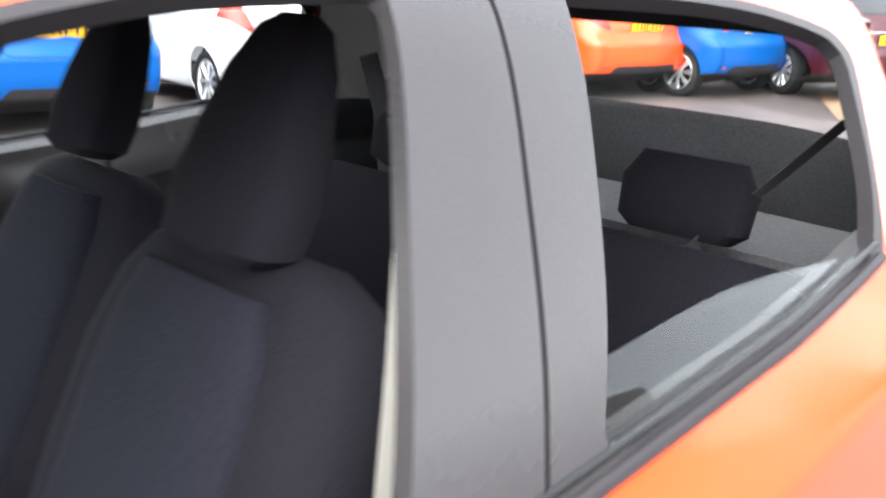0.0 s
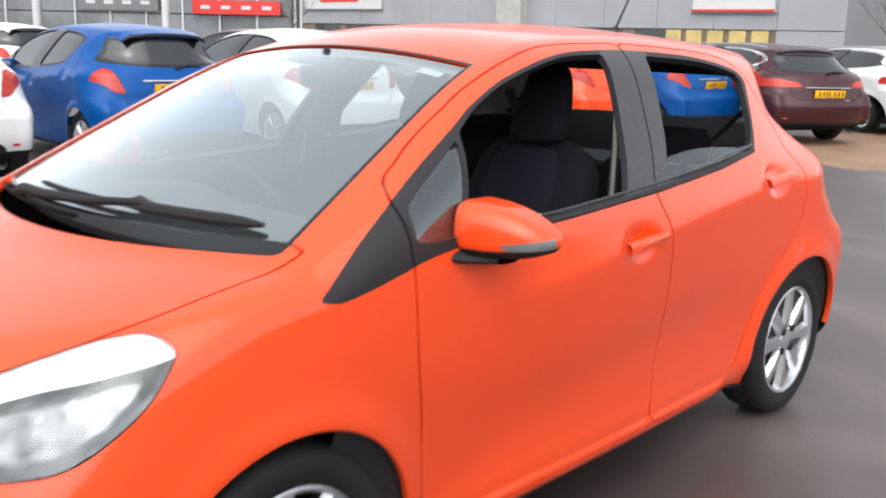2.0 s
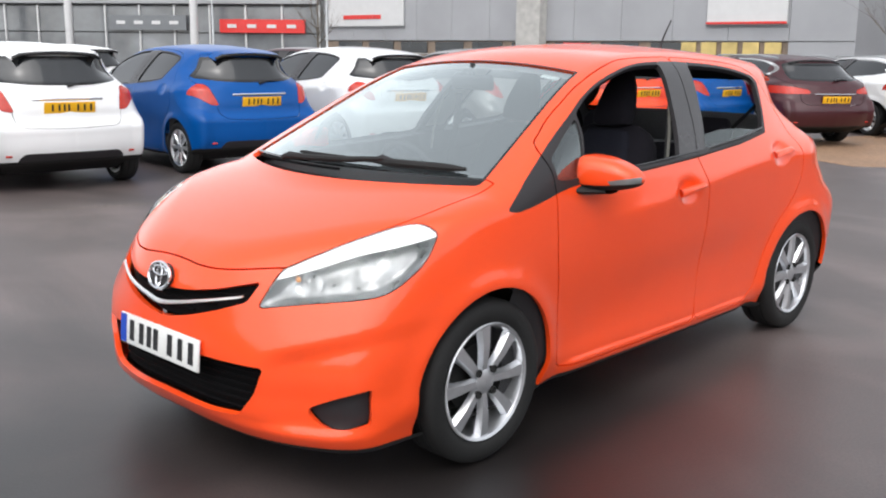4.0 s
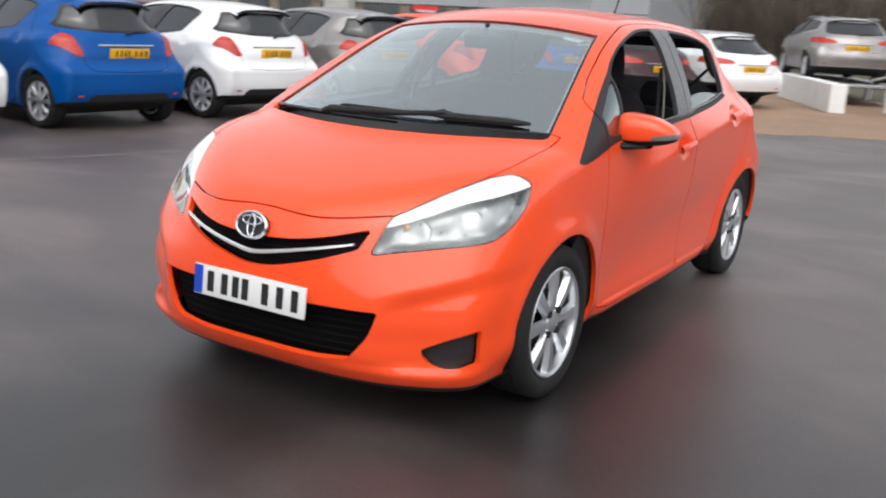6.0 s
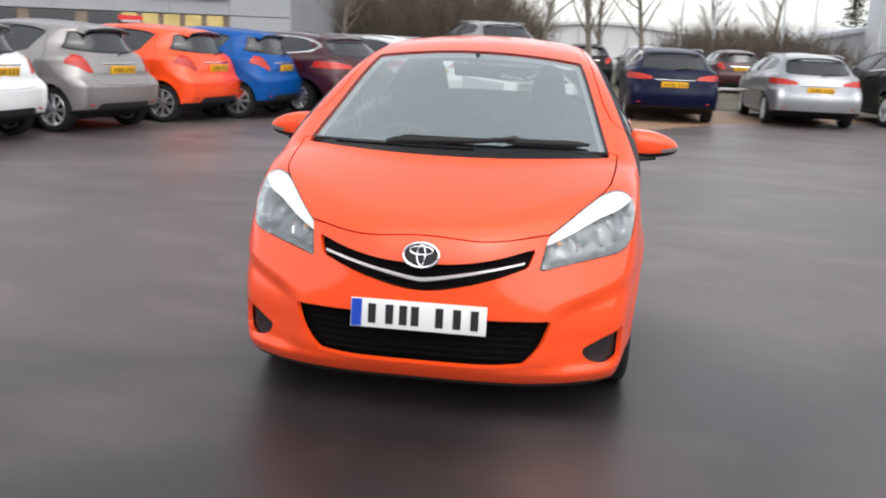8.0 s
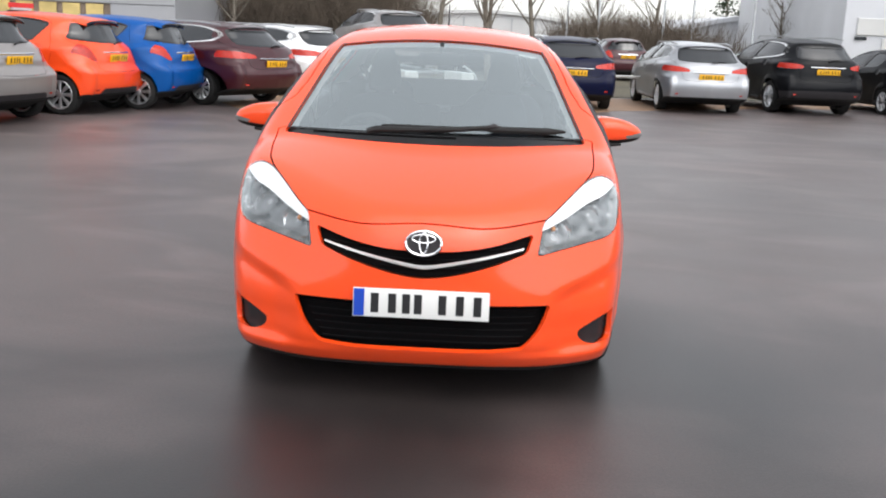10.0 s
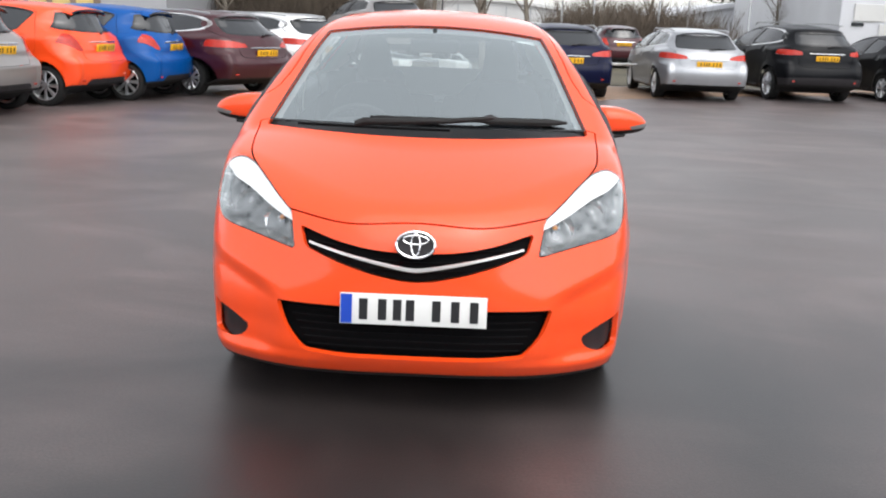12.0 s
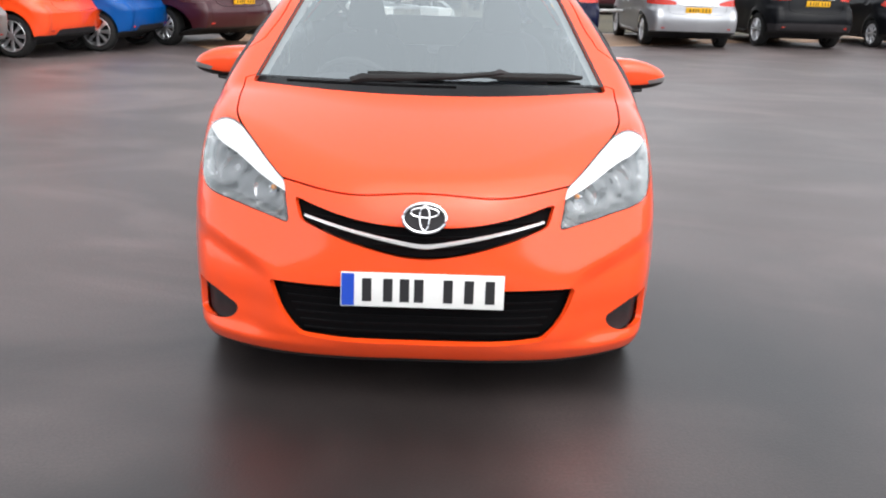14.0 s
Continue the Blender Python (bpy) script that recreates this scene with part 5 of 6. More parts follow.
# ---- ground and surroundings ----
def ground_material():
    """Damp worn dark asphalt: patchy, glossier where wet, the orange car's shade painted in."""
    m = mat("damp_asphalt", (0.082, 0.063, 0.060), 0.5, grain=0.30, scale=90, bump=0.20, coarse=0.25, coarse_scale=0.35, spec=1.0)
    n, l = m.node_tree.nodes, m.node_tree.links
    b = n["Principled BSDF"]
    co = n.new("ShaderNodeTexCoord")
    wet = n.new("ShaderNodeTexNoise")
    wet.inputs["Scale"].default_value, wet.inputs["Detail"].default_value, wet.inputs["Distortion"].default_value = 0.30, 5, 0.8
    l.new(co.outputs["Object"], wet.inputs["Vector"])
    r = n.new("ShaderNodeMapRange")
    r.inputs["From Min"].default_value, r.inputs["From Max"].default_value = 0.38, 0.64
    r.inputs["To Min"].default_value, r.inputs["To Max"].default_value = 0.41, 0.50
    l.new(wet.outputs["Fac"], r.inputs["Value"])
    l.new(r.outputs[0], b.inputs["Roughness"])
    old = b.inputs["Base Color"].links[0].from_socket
    # pale drying streaks
    streak, dry, turn_ = (n.new("ShaderNode" + k) for k in ("TexNoise", "MapRange", "Mapping"))
    turn_.inputs["Rotation"].default_value, turn_.inputs["Scale"].default_value = (0, 0, radians(62)), (0.45, 0.80, 1)
    l.new(co.outputs["Object"], turn_.inputs["Vector"]), l.new(turn_.outputs[0], streak.inputs["Vector"])
    streak.inputs["Scale"].default_value, streak.inputs["Detail"].default_value, streak.inputs["Distortion"].default_value = 0.9, 7, 1.4
    dry.inputs["From Min"].default_value, dry.inputs["From Max"].default_value = 0.46, 0.68
    dry.inputs["To Min"].default_value, dry.inputs["To Max"].default_value = 0.82, 1.50
    l.new(streak.outputs["Fac"], dry.inputs["Value"])
    # shade and reflection of the orange car painted dark before its nose, ragged edges
    away, far_, rag, sum_, overlay = (n.new("ShaderNode" + k) for k in ("VectorMath", "VectorMath", "TexNoise", "Math", "MapRange"))
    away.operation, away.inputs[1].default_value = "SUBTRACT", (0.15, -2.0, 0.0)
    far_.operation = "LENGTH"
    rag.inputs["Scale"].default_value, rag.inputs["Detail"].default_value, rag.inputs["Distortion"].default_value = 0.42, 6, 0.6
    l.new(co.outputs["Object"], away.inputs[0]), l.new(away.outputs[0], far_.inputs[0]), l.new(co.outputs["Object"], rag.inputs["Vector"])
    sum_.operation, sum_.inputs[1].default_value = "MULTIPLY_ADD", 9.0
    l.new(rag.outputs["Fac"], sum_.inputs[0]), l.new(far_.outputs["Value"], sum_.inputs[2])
    overlay.interpolation_type = "SMOOTHSTEP"
    overlay.inputs["From Min"].default_value, overlay.inputs["From Max"].default_value = 5.2, 8.2
    overlay.inputs["To Min"].default_value, overlay.inputs["To Max"].default_value = 0.08, 1.0
    l.new(sum_.outputs[0], overlay.inputs["Value"])
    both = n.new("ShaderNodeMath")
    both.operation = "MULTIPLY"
    l.new(dry.outputs[0], both.inputs[0]), l.new(overlay.outputs[0], both.inputs[1])
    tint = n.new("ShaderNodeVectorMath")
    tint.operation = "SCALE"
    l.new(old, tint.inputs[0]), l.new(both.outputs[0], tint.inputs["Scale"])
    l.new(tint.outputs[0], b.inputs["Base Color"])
    return m


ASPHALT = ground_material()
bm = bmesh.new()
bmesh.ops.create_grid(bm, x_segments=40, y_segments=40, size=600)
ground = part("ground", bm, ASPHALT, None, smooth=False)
tagged(ground, "wide damp dark asphalt car park", "ground", kind="structure")


def slab(name, pts, z0, z1, material, label, category, kind="structure"):
    bm = bmesh.new()
    extruded(bm, pts, z1 - z0, pose(0, 0, z0), 0.004)
    return tagged(part(name, bm, material, None, smooth=False), label, category, kind=kind)


pavement = slab("pavement", [(-4.4, 13.6), (-3.1, 11.3), (-2.0, 10.7), (-0.5, 12.0), (0.7, 12.6), (1.7, 13.5), (3.2, 15.8), (6.6, 18.4), (14.0, 22.0), (13.5, 23.4), (3.0, 19.8), (0.6, 22.6), (-3.9, 25.6), (-3.8, 16.2)], -0.05, 0.006, BRICK, "brown block paving strip beside the parked cars", "paving")
verge = slab("verge", [(3.2, 20.2), (14.0, 23.8), (60.0, 40.0), (60.0, 60.0), (-60.0, 60.0), (-8.0, 44.0), (-2.0, 23.0)], -0.05, 0.012, mat("worn_grass", (0.085, 0.075, 0.050), 0.9, grain=0.4, scale=30, bump=0.6, coarse=0.3, coarse_scale=0.5), "thin worn winter grass verge", "verge")

DARKPANE = mat("dark_window_glass", (0.03, 0.035, 0.04), 0.08, 0.0, 1.0, coarse=0.2, coarse_scale=0.5)
SHOWPANE = mat("grey_window_glass", (0.16, 0.17, 0.18), 0.15, 0.0, 1.0, coarse=0.5, coarse_scale=0.4)
BUFF = mat("buff_brick", (0.22, 0.17, 0.13), 0.8, grain=0.25, scale=20, bump=0.3, coarse=0.15)
YELLOWISH = mat("warm_blind", (0.55, 0.42, 0.16), 0.7, coarse=0.2, coarse_scale=1.5)


def at_face(bm, size, x, y, z, turn=0.0, bevel=0.01):
    box(bm, size, (x, y, z), (0, 0, turn), bevel, 1)


def building():
    """The long clad hall: brick plinth with low windows, cladding sheets, column and two sign boards."""
    house = new("dealership_building", None)
    y0, x0, x1, brick_end = 36.4, -44.6, -12.0, -14.72
    bm = bmesh.new()
    box(bm, (brick_end - x0, 14, 2.0), ((x0 + brick_end) / 2, y0 + 7.05, 1.0))
    part("plinth", bm, BUFF, house, "buff brick plinth", smooth=False)
    bm = bmesh.new()
    box(bm, (x1 - x0 - 0.2, 13.6, 12.4), ((x0 + x1) / 2, y0 + 6.95, 6.2))
    part("core_wall", bm, CLADDING, house, smooth=False)
    n = 12
    wide = (x1 - x0) / n
    for i in range(n):
        for za, zb in ((2.03, 6.0), (6.01, 9.6), (9.61, 12.6)):
            bm = bmesh.new()
            box(bm, (wide - 0.02, 0.12, zb - za), (x0 + (i + 0.5) * wide, y0, (za + zb) / 2), (0, 0, 0), 0.008, 1)
            part("cladding_panel", bm, CLADDING, house, smooth=False)
    bm = bmesh.new()
    box(bm, (x1 - brick_end, 0.10, 2.0), ((x1 + brick_end) / 2, y0, 1.0), (0, 0, 0), 0.008, 1)
    part("cladding_panel", bm, CLADDING, house, smooth=False)
    for k in range(9):
        bm = bmesh.new()
        at_face(bm, (2.1, 0.06, 0.62), x0 + 2.4 + k * 2.75, y0 - 0.01, 1.66)
        win = part("window", bm, DARKPANE, house, "low dark window")
        bm = bmesh.new()
        at_face(bm, (2.2, 0.08, 0.07), x0 + 2.4 + k * 2.75, y0 - 0.02, 1.30)
        part("window_sill", bm, CONCRETE, win)
    for k in range(5):
        bm = bmesh.new()
        at_face(bm, (0.72, 0.06, 0.60), -19.3 + k * 0.98, y0 - 0.03, 1.68)
        part("window", bm, YELLOWISH, house, "window with warm yellow blind")
        bm = bmesh.new()
        at_face(bm, (0.80, 0.09, 0.07), -19.3 + k * 0.98, y0 - 0.03, 1.33)
        part("window_sill", bm, SIGNWHITE, house)
    bm = bmesh.new()
    box(bm, (1.5, 0.6, 12.8), (-28.0, y0 - 0.34, 6.4), (0, 0, 0), 0.03)
    part("column", bm, CONCRETE, house, "pale full-height column", smooth=False)
    for xa, xb, za, zb, red in ((-44.0, -37.4, 2.84, 5.2, (0.12, 0.62)), (-18.4, -14.8, 2.72, 5.0, (0.0, 0.9))):
        bm = bmesh.new()
        box(bm, (xb - xa, 0.12, zb - za), ((xa + xb) / 2, y0 - 0.15, (za + zb) / 2), (0, 0, 0), 0.02)
        board = part("sign_board", bm, SIGNWHITE, house, "white sign board with red stripe", smooth=False)
        bm = bmesh.new()
        if red[0]:
            box(bm, ((xb - xa) * 0.50, 0.05, 0.24), (xa + (xb - xa) * 0.47, y0 - 0.23, za + 0.52), (0, 0, 0), 0.01)
        else:
            box(bm, ((xb - xa) + 0.04, 0.05, 0.10), ((xa + xb) / 2, y0 - 0.23, za + 0.06), (0, 0, 0), 0.01)
        part("red_stripe", bm, SIGNRED, board, "red stripe", smooth=False)
        bm = bmesh.new()
        box(bm, ((xb - xa) + 0.14, 0.05, 0.07), ((xa + xb) / 2, y0 - 0.16, za - 0.04), (0, 0, 0), 0.005)
        part("frame_rail", bm, SIGNGREY, board, "grey lower rail", smooth=False)
    return tagged(house, "large grey clad dealership hall with buff brick plinth", "building")


building()


def showroom():
    """The glazed showroom beside the hall: panes between white mullions under fascia signs."""
    house = new("showroom_building", None)
    house.matrix_basis = pose(-44.9, 36.2, 0, 0, 0, 213) @ Matrix.Diagonal((1.4, 1.4, 1.18, 1))
    length, bays = 24.0, 14
    bm = bmesh.new()
    box(bm, (length, 8, 5.6), (length / 2, -4.3, 2.8))
    part("core_wall", bm, SIGNGREY, house, "dark interior wall", smooth=False)
    wide = length / bays
    for i in range(bays):
        for za, zb in ((0.25, 2.0), (2.06, 3.4)):
            bm = bmesh.new()
            at_face(bm, (wide - 0.09, 0.03, zb - za), (i + 0.5) * wide, 0.0, (za + zb) / 2, 0, 0.004)
            part("pane", bm, SHOWPANE, house, "grey reflecting pane")
        bm = bmesh.new()
        at_face(bm, (0.08, 0.14, 3.5), i * wide, 0.03, 1.75)
        part("mullion", bm, SIGNWHITE, house, "white mullion")
    bm = bmesh.new()
    box(bm, (length, 0.30, 1.9), (length / 2, 0.05, 4.5), (0, 0, 0), 0.02)
    part("fascia", bm, CLADDING, house, "grey fascia", smooth=False)
    for xa, xb, za, zb, m_, lab in ((0.6, 4.6, 2.05, 2.75, SIGNRED, "red fascia sign"), (6.2, 10.0, 2.15, 2.95, SIGNGREY, "dark grey fascia sign"), (16.5, 19.0, 1.9, 2.7, SIGNRED, "red fascia sign")):
        bm = bmesh.new()
        box(bm, (xb - xa, 0.12, zb - za), ((xa + xb) / 2, 0.20, (za + zb) / 2), (0, 0, 0), 0.01)
        sign = part("fascia_sign", bm, m_, house, lab, smooth=False)
        for k in range(4):
            bm = bmesh.new()
            box(bm, (0.42, 0.03, 0.18), (xa + 0.6 + k * (xb - xa - 1.2) / 3, 0.275, (za + zb) / 2), (0, 0, 0), 0.004)
            part("lettering_bar", bm, SIGNWHITE, sign, smooth=False)
    for px in (5.2, 11.2, 15.6):
        bm = bmesh.new()
        lathe(bm, [(0.0, 0.17), (5.0, 0.17)], 14, "z", (px, 1.6, 0))
        part("column", bm, SIGNWHITE, house, "white round column")
    return tagged(house, "glazed showroom with white mullions and red fascia signs", "building")


showroom()


def shed(name, x0, x1, y0, h0, h1, material, label):
    """A distant metal hall with a shallow bowed roof."""
    house = new(name, None)
    bm = bmesh.new()
    box(bm, (x1 - x0, 20, h0), ((x0 + x1) / 2, y0 + 10, h0 / 2))
    part("wall", bm, material, house, smooth=False)
    bm = bmesh.new()
    rows = []
    for k in range(13):
        t = k / 12
        rows.append([(x0 + (x1 - x0) * t, y0 - 0.3, h0 + (h1 - h0) * math.sin(math.pi * t)), (x0 + (x1 - x0) * t, y0 + 20.3, h0 + (h1 - h0) * math.sin(math.pi * t))])
    ribbon(bm, rows, 0.25)
    part("roof", bm, material, house)
    bm = bmesh.new()
    prof = [(x0, h0)] + [(x0 + (x1 - x0) * k / 12, h0 + (h1 - h0) * math.sin(math.pi * k / 12)) for k in range(1, 12)] + [(x1, h0)]
    extruded(bm, prof, 0.2, pose(0, y0 + 0.2, 0, 90))
    part("gable", bm, material, house, smooth=False)
    for k in range(7):
        bm = bmesh.new()
        box(bm, (0.12, 0.10, h0), (x0 + (x1 - x0) * (k + 0.5) / 7, y0 - 0.05, h0 / 2))
        part("wall_rib", bm, GALV, house, smooth=False)
    return tagged(house, label, "building")


METAL = mat("pale_sheet_metal", (0.62, 0.63, 0.66), 0.5, 0.2, grain=0.04, coarse=0.08, coarse_scale=0.4)
METAL2 = mat("white_sheet_metal", (0.62, 0.62, 0.61), 0.55, 0.1, grain=0.04, coarse=0.08, coarse_scale=0.4)
shed("warehouse", 12.8, 25.0, 56.0, 2.3, 3.3, METAL, "distant pale grey warehouse with a bowed roof")
shed("warehouse", -5.0, 8.5, 75.0, 2.7, 3.3, METAL2, "distant white warehouse behind bare trees")
gh = new("grey_building", None)
bm = bmesh.new()
box(bm, (14, 16, 9), (22.75, 45.0, 4.5), (0, 0, 0), 0.05)
part("wall", bm, METAL, gh, smooth=False)
for xa, xb, za, zb, m_, lab in ((16.3, 17.6, 2.05, 2.75, METAL2, "pale wall panel"), (16.25, 16.75, 1.85, 2.0, DARKPANE, "small dark window"), (17.4, 19.6, 1.1, 1.95, METAL2, "white roller door")):
    bm = bmesh.new()
    box(bm, (xb - xa, 0.08, zb - za), ((xa + xb) / 2, 36.97, (za + zb) / 2), (0, 0, 0), 0.02)
    part("wall_panel", bm, m_, gh, lab, smooth=False)
tagged(gh, "tall pale grey building beyond the far row", "building")


# ---- trees ----
def limb(bm, rng, base, direction, length, radius, level, sides):
    pts, d, p = [Vector(base)], Vector(direction).normalized(), Vector(base)
    n = 5 if level == 0 else 3
    for i in range(n):
        d = (d + Vector((rng.uniform(-1, 1), rng.uniform(-1, 1), rng.uniform(-0.3, 0.6))) * (0.07 if level == 0 else 0.20)).normalized()
        p = p + d * (length / n)
        pts.append(p)
    tube(bm, pts, [radius * (1 - 0.72 * i / n) for i in range(n + 1)], sides)
    return pts, d


def bare_tree(x, y, height, radius, seed, label, levels=3):
    rng = random.Random(seed)
    tree = new("tree", None)
    tree.matrix_basis = pose(x, y, 0)
    bm = bmesh.new()
    pts, _ = limb(bm, rng, (0, 0, -0.1), (rng.uniform(-0.04, 0.04), rng.uniform(-0.04, 0.04), 1), height * 0.8, radius, 0, 8)
    part("trunk", bm, BARK, tree, "grey-brown trunk")
    bm, twigs = bmesh.new(), bmesh.new()
    for i in range(int(15 * levels / 3)):
        t = rng.uniform(0.28, 1.0)
        k = min(int(t * 5), 4)
        p = pts[k].lerp(pts[k + 1], t * 5 - k)
        a = rng.uniform(0, 2 * math.pi)
        d = Vector((math.cos(a), math.sin(a), rng.uniform(0.7, 1.6)))
        ln = height * rng.uniform(0.20, 0.36) * (1.25 - 0.6 * t)
        q, _ = limb(bm, rng, p, d, ln, radius * 0.34 * (1.2 - 0.6 * t), 1, 5)
        for j in range(7):
            u = rng.uniform(0.25, 1.0)
            kk = min(int(u * 3), 2)
            pp = q[kk].lerp(q[kk + 1], u * 3 - kk)
            dd = (d.normalized() * 0.7 + Vector((rng.uniform(-1, 1), rng.uniform(-1, 1), rng.uniform(0.1, 0.9)))).normalized()
            r, _ = limb(twigs, rng, pp, dd, ln * rng.uniform(0.25, 0.5), radius * 0.08, 2, 3)
            for _k in range(4 if levels > 2 else 2):
                w = rng.choice(r[1:])
                limb(twigs, rng, w, dd + Vector((rng.uniform(-1, 1), rng.uniform(-1, 1), rng.uniform(0, 0.8))), ln * 0.18, radius * 0.045, 2, 3)
    tagged(part("branchwork", bm, BARK, tree, "bare branches"), kind="stuff")
    tagged(part("crown", twigs, TWIG, tree, "fine bare winter twigs"), kind="stuff")
    return tagged(tree, label, "tree")


bare_tree(0.68, 19.3, 7.0, 0.085, 3, "slender bare winter tree beside the ramp")
bare_tree(-0.9, 27.5, 7.5, 0.10, 5, "bare winter tree behind the parked cars")
bare_tree(2.6, 31.0, 8.0, 0.11, 8, "bare winter tree behind the parked cars")
bare_tree(1.0, 33.0, 7.5, 0.10, 13, "bare winter tree behind the parked cars")
bare_tree(-8.2, 30.5, 6.4, 0.08, 21, "small bare tree by the grey hall")
bare_tree(-38.0, 30.5, 7.0, 0.08, 22, "small bare tree by the showroom")
bare_tree(6.6, 43.0, 7.0, 0.12, 31, "bare winter tree above the scrub")
bare_tree(9.5, 46.0, 7.5, 0.12, 33, "bare winter tree above the scrub")
bare_tree(15.4, 44.0, 4.6, 0.10, 34, "bare winter tree near the warehouse")

# dense bare woods behind the hall's corner and scrub along the far edge
def woods(name, spots, seed, label, stems=True):
    rng = random.Random(seed)
    bm = bmesh.new()
    for x, y, h in spots:
        lean_ = Vector((rng.uniform(-0.1, 0.1), rng.uniform(-0.1, 0.1), 1))
        if stems:
            pts, _ = limb(bm, rng, (x, y, -0.1), lean_, h, 0.055 * h / 8, 0, 4)
        for i in range(26 if stems else 34):
            t = rng.uniform(0.05, 0.98)
            if stems:
                k = min(int(t * 5), 4)
                p = pts[k].lerp(pts[k + 1], t * 5 - k)
                ln = h * rng.uniform(0.10, 0.24)
            else:
                p = Vector((x + rng.uniform(-0.9, 0.9), y + rng.uniform(-0.9, 0.9), 0.0))
                ln = h * rng.uniform(0.6, 1.1)
            a = rng.uniform(0, 6.28)
            d = Vector((math.cos(a) * 0.6, math.sin(a) * 0.6, rng.uniform(0.8, 1.8)))
            q, _ = limb(bm, rng, p, d, ln, 0.022 if stems else 0.016, 2, 3)
            for _k in range(5):
                limb(bm, rng, rng.choice(q[1:]), d + Vector((rng.uniform(-1, 1), rng.uniform(-1, 1), rng.uniform(-0.2, 0.6))), ln * 0.42, 0.010, 2, 3)
    ob = part(name, bm, TWIG, None, smooth=False)
    return tagged(ob, label, "trees", kind="stuff")


rng = random.Random(77)
woods("woods", [(rng.uniform(-25.0, -3.4), rng.uniform(45, 58), rng.uniform(7.0, 11.5)) for _ in range(170)], 41, "dense brown bare winter woods behind the hall")
woods("undergrowth", [(rng.uniform(-25.0, -2.5), rng.uniform(44, 54), rng.uniform(2.2, 3.8)) for _ in range(190)], 43, "tangled brown undergrowth below bare trees", False)
woods("scrub", [(rng.uniform(4.6, 11.6), rng.uniform(38, 46), rng.uniform(1.3, 2.2)) for _ in range(130)], 42, "low brown bare scrub along the far edge", False)


def conifer(x, y, height, seed):
    rng = random.Random(seed)
    tree = new("tree", None)
    tree.matrix_basis = pose(x, y, 0)
    bm = bmesh.new()
    tube(bm, [(0, 0, -0.1), (0.05, 0, height * 0.5), (0, 0, height)], [0.16, 0.10, 0.03], 7)
    part("trunk", bm, BARK, tree, "dark trunk")
    bm = bmesh.new()
    for i in range(620):
        t = rng.random() ** 0.8
        z = height * (0.35 + 0.64 * t)
        spread = height / 4.6 * (1.25 * (1 - t) + 0.25) * rng.uniform(0.3, 1.0) * (0.75 + 0.35 * math.sin(i * 1.7))
        a = rng.uniform(0, 6.28)
        c = Vector((spread * math.cos(a), spread * math.sin(a), z))
        s_ = rng.uniform(0.10, 0.26)
        v = [bm.verts.new(c + Vector((rng.uniform(-s_, s_), rng.uniform(-s_, s_), rng.uniform(-s_ * 0.6, s_ * 0.6)))) for _ in range(4)]
        for f_ in ((0, 1, 2), (0, 2, 3), (0, 3, 1), (1, 3, 2)):
            bm.faces.new([v[j] for j in f_])
    tagged(part("crown", bm, CONIFER, tree, "dark green needles", smooth=False), kind="stuff")
    return tagged(tree, "dark evergreen tree beyond the warehouse", "tree")


conifer(22.0, 80.0, 7.0, 3)
conifer(23.8, 81.0, 5.6, 4)
conifer(27.6, 80.0, 4.6, 6)


# ---- lamp posts, barriers, ramp ----
def street_lamp(x, y, height, turn):
    lamp = new("street_lamp", None)
    lamp.matrix_basis = pose(x, y, 0, 0, 0, turn)
    bm = bmesh.new()
    tube(bm, [(0, 0, 0), (0, 0, 1.2), (0, 0, 1.25), (0, 0, height)], [0.085, 0.085, 0.055, 0.045], 10)
    part("post", bm, GALV, lamp, "grey steel post")
    bm = bmesh.new()
    tube(bm, [(0, 0, height), (0.25, 0, height + 0.06), (0.5, 0, height + 0.05)], 0.03, 6)
    part("arm", bm, GALV, lamp)
    bm = bmesh.new()
    box(bm, (0.62, 0.24, 0.10), (0.75, 0, height + 0.03), (0, 4, 0), 0.03)
    part("lamp_head", bm, SIGNGREY, lamp, "dark lamp head")
    return tagged(lamp, "tall grey street lamp post", "street lamp", "street lamps")


for x, y, hgt, turn in ((4.6, 40, 4.2, 180), (6.0, 40, 7.0, 0), (8.9, 40, 5.0, 180), (10.2, 40, 6.5, 0), (16.0, 40, 2.75, 10), (12.9, 40, 5.0, 180), (-41.0, 26.0, 7.0, 200), (-36.0, 29.5, 7.0, 200)):
    street_lamp(x, y, hgt, turn)


def hoop(x, y, turn, width=1.5, height=0.66):
    """A white tubular hoop barrier bent from one tube."""
    bm = bmesh.new()
    pts = [(-width / 2, 0, -0.05), (-width / 2, 0, height - 0.30)]
    for a in range(10, 90, 16):
        pts.append((-width / 2 + 0.30 * (1 - math.cos(radians(a))), 0, height - 0.30 + 0.30 * math.sin(radians(a))))
    pts += [(-x_, y_, z_) for x_, y_, z_ in pts[::-1]]
    tube(bm, pts, 0.038, 10)
    ob = part("hoop_barrier", bm, WHITEHOOP, None)
    ob.matrix_basis = pose(x, y, 0, 0, 0, turn)
    return tagged(ob, "white painted tubular hoop barrier", "barrier", "hoop barriers")


WHITEHOOP = mat("white_tube_paint", (0.48, 0.48, 0.47), 0.4, grain=0.05, coarse=0.1, coarse_scale=5)
hoop(4.35, 18.9, 25, 2.0, 0.62)

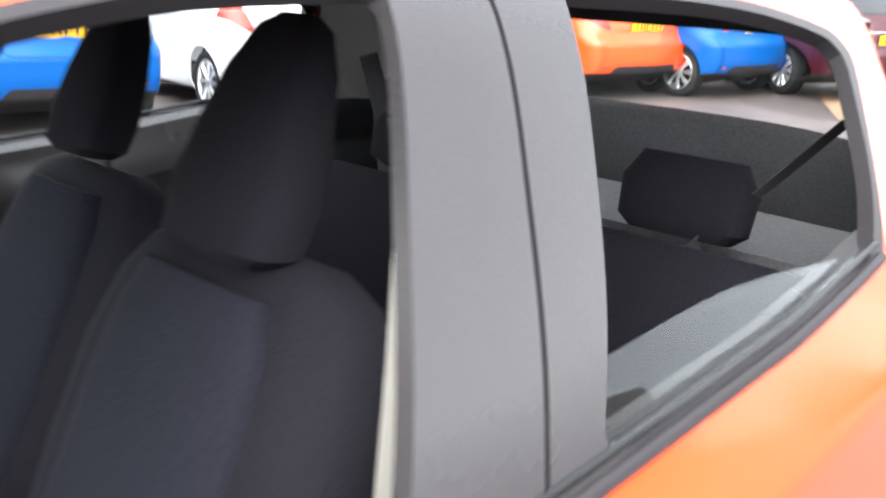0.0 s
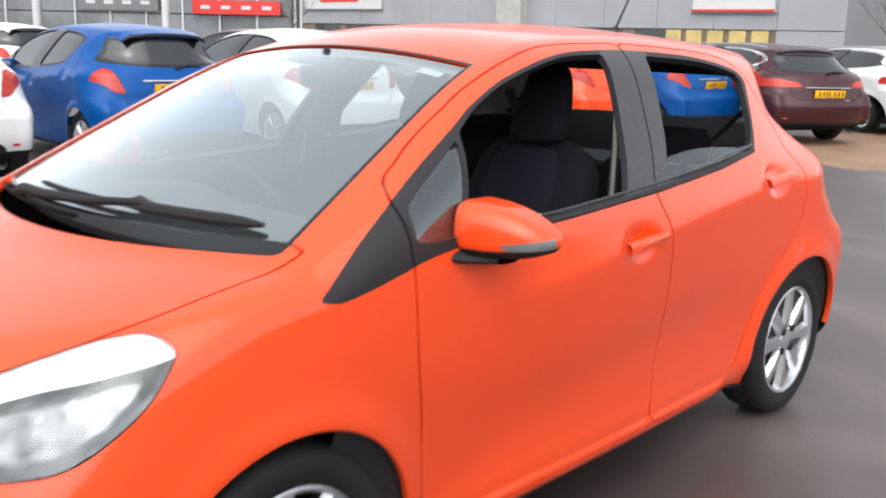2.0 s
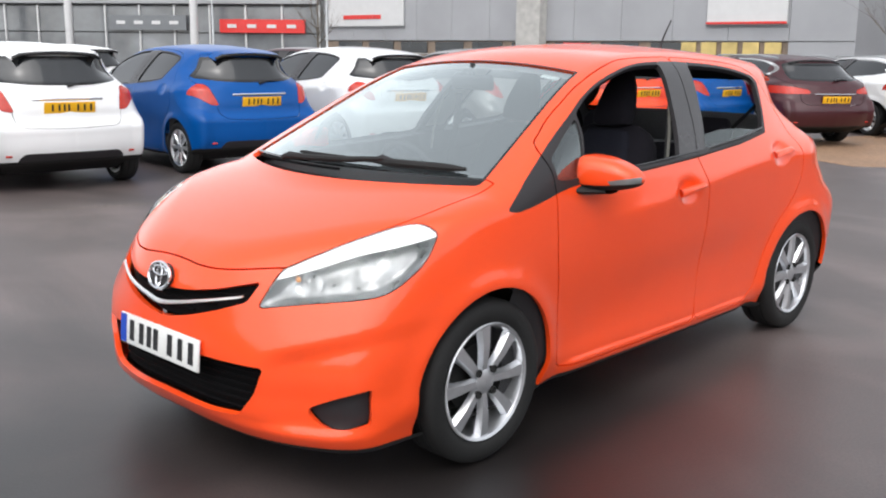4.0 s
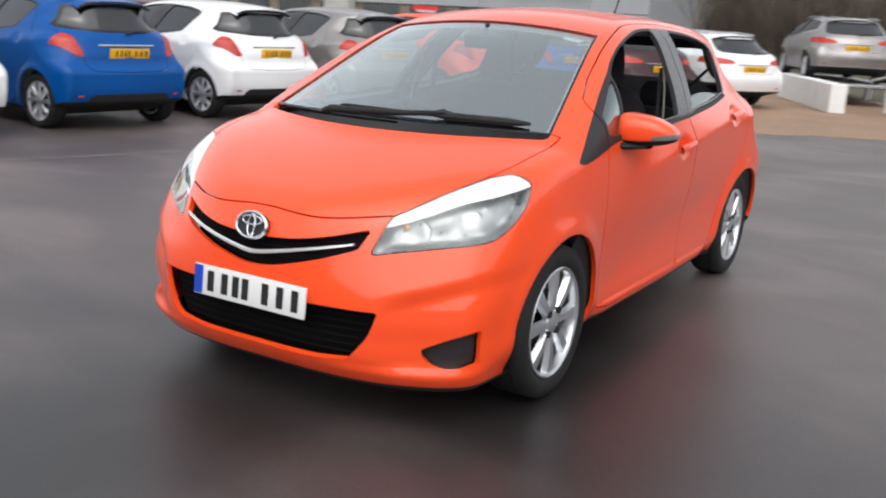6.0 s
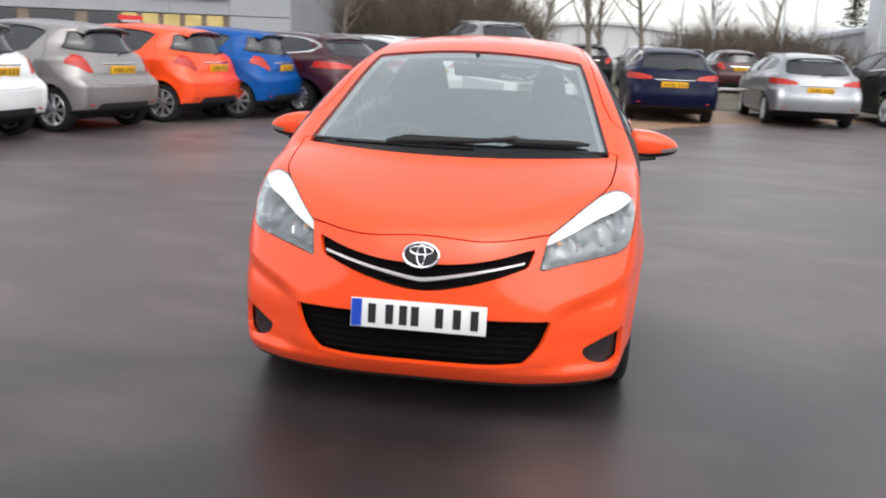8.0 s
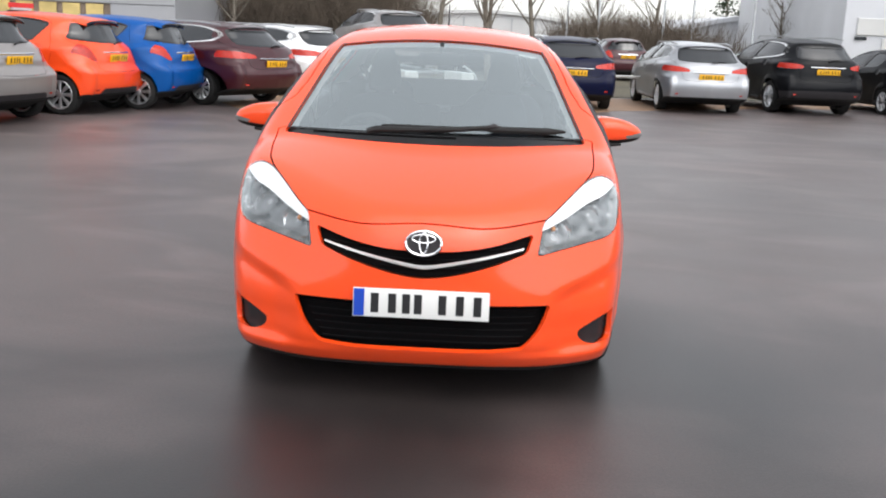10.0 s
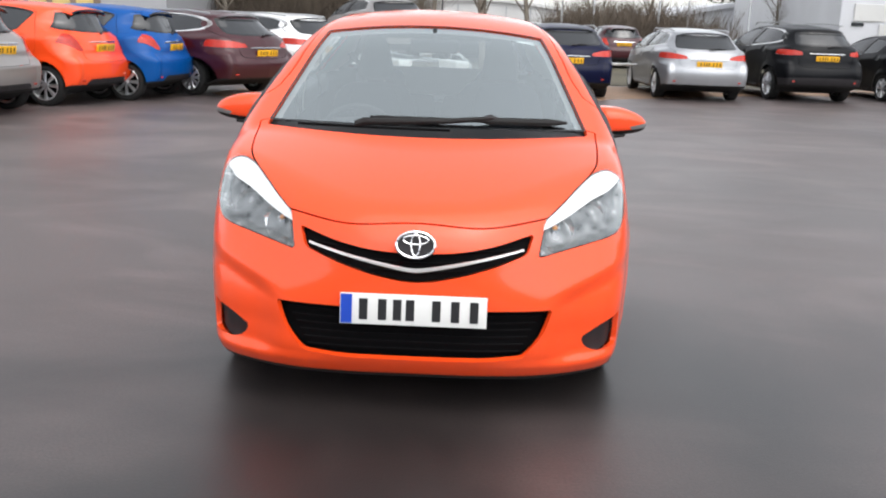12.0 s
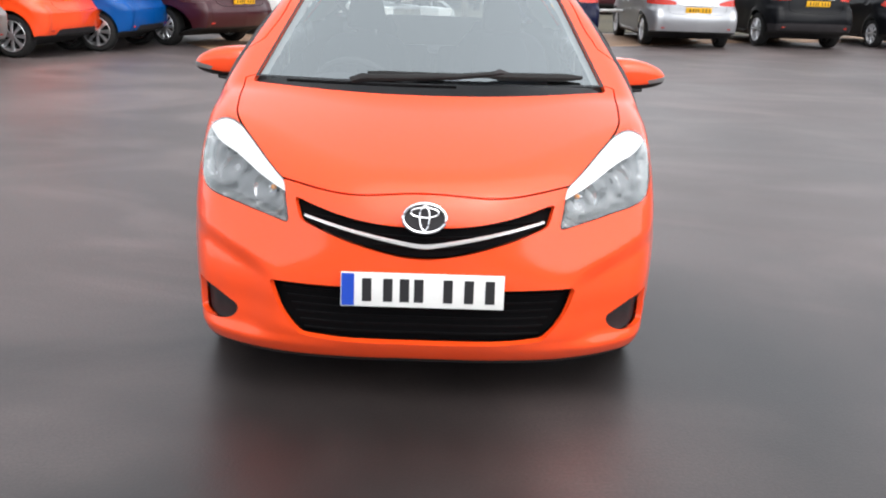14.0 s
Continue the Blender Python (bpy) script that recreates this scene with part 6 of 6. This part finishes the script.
# a small sale board standing on the orange car's roof in the parked row
board = new("roof_sign", None)
board.matrix_basis = pose(-6.90, 11.05, 1.50, 0, 0, 80.5)
for name, size, z_, m_, lab in (("sign_face", (0.62, 0.03, 0.075), 0.088, SIGNRED, "red upper sign face"), ("sign_strip", (0.46, 0.05, 0.045), 0.028, SIGNWHITE, "white lower strip"), ("sign_foot", (0.50, 0.16, 0.02), 0.004, TRIM, "black magnetic foot")):
    bm = bmesh.new()
    box(bm, size, (0, 0, z_), (0, 0, 0), 0.004)
    part(name, bm, m_, board, lab, smooth=False)
tagged(board, "red and white sale board standing on a car roof", "sign")

ramp = new("display_ramp", None)
for xa, ya, xb, yb in ((-3.05, 21.6, -1.055, 17.23), (-0.22, 18.60, 0.19, 17.66)):
    d = Vector((xb - xa, yb - ya, 0))
    ang = math.degrees(math.atan2(d.y, d.x))
    bm = bmesh.new()
    box(bm, (d.length, 0.32, 0.575), ((xa + xb) / 2, (ya + yb) / 2, 0.2875), (0, 0, ang), 0.02)
    part("ramp_wall", bm, WHITEW, ramp, "white rendered ramp wall", smooth=False)
bm = bmesh.new()
box(bm, (2.1, 5.2, 0.06), (-2.15, 22.35, 0.455), (0, 0, 23), 0.01)
part("ramp_deck", bm, GALV, ramp, "grey steel deck", smooth=False)
for xa, ya in ((-3.0, 22.2), (-1.3, 22.9), (-3.7, 24.0), (-2.1, 24.7)):
    bm = bmesh.new()
    box(bm, (0.14, 0.14, 0.43), (xa, ya, 0.215), (0, 0, 23), 0.01)
    part("ramp_leg", bm, GALV, ramp, "grey steel leg", smooth=False)
bm = bmesh.new()
tube(bm, [(-0.85, 19.95, 0.60), (-0.35, 19.0, 0.74), (0.12, 18.2, 0.70), (0.36, 17.75, 0.52), (0.40, 17.66, 0.30)], 0.03, 8)
part("ramp_rail", bm, WHITEHOOP, ramp, "pale curved rail")
tagged(ramp, "white walled display ramp carrying a car", "display ramp")

# pale worn line on the asphalt by the parked row
bm = bmesh.new()
ribbon(bm, [[(-5.6 + 0.31 * t - 0.03, 1.2 + t, 0.004), (-5.6 + 0.31 * t + 0.03, 1.2 + t, 0.004)] for t in np.linspace(0, 3.2, 9)])
tagged(part("bay_line", bm, mat("worn_line_paint", (0.19, 0.165, 0.15), 0.6, grain=0.4, scale=25, coarse=0.3), None, smooth=False), "faint worn painted bay line on asphalt", "line", kind="structure")

# unseen plain walls close the yard behind, added to shape the car's reflections
BACKWALL = mat("brown_grey_hall", (0.34, 0.31, 0.285), 0.8, grain=0.1, scale=8, coarse=0.2, coarse_scale=0.3)
for name, size, at in (("boundary_wall_east", (1.0, 70, 5.0), (24.0, -4.0, 2.5)), ("boundary_wall_south", (66, 1.0, 5.0), (-9.0, -24.0, 2.5))):
    bm = bmesh.new()
    box(bm, size, at, (0, 0, 0), 0.05)
    tagged(part(name, bm, BACKWALL, None, smooth=False), "unseen plain brown-grey wall added behind for the car's reflections", "wall", kind="structure")
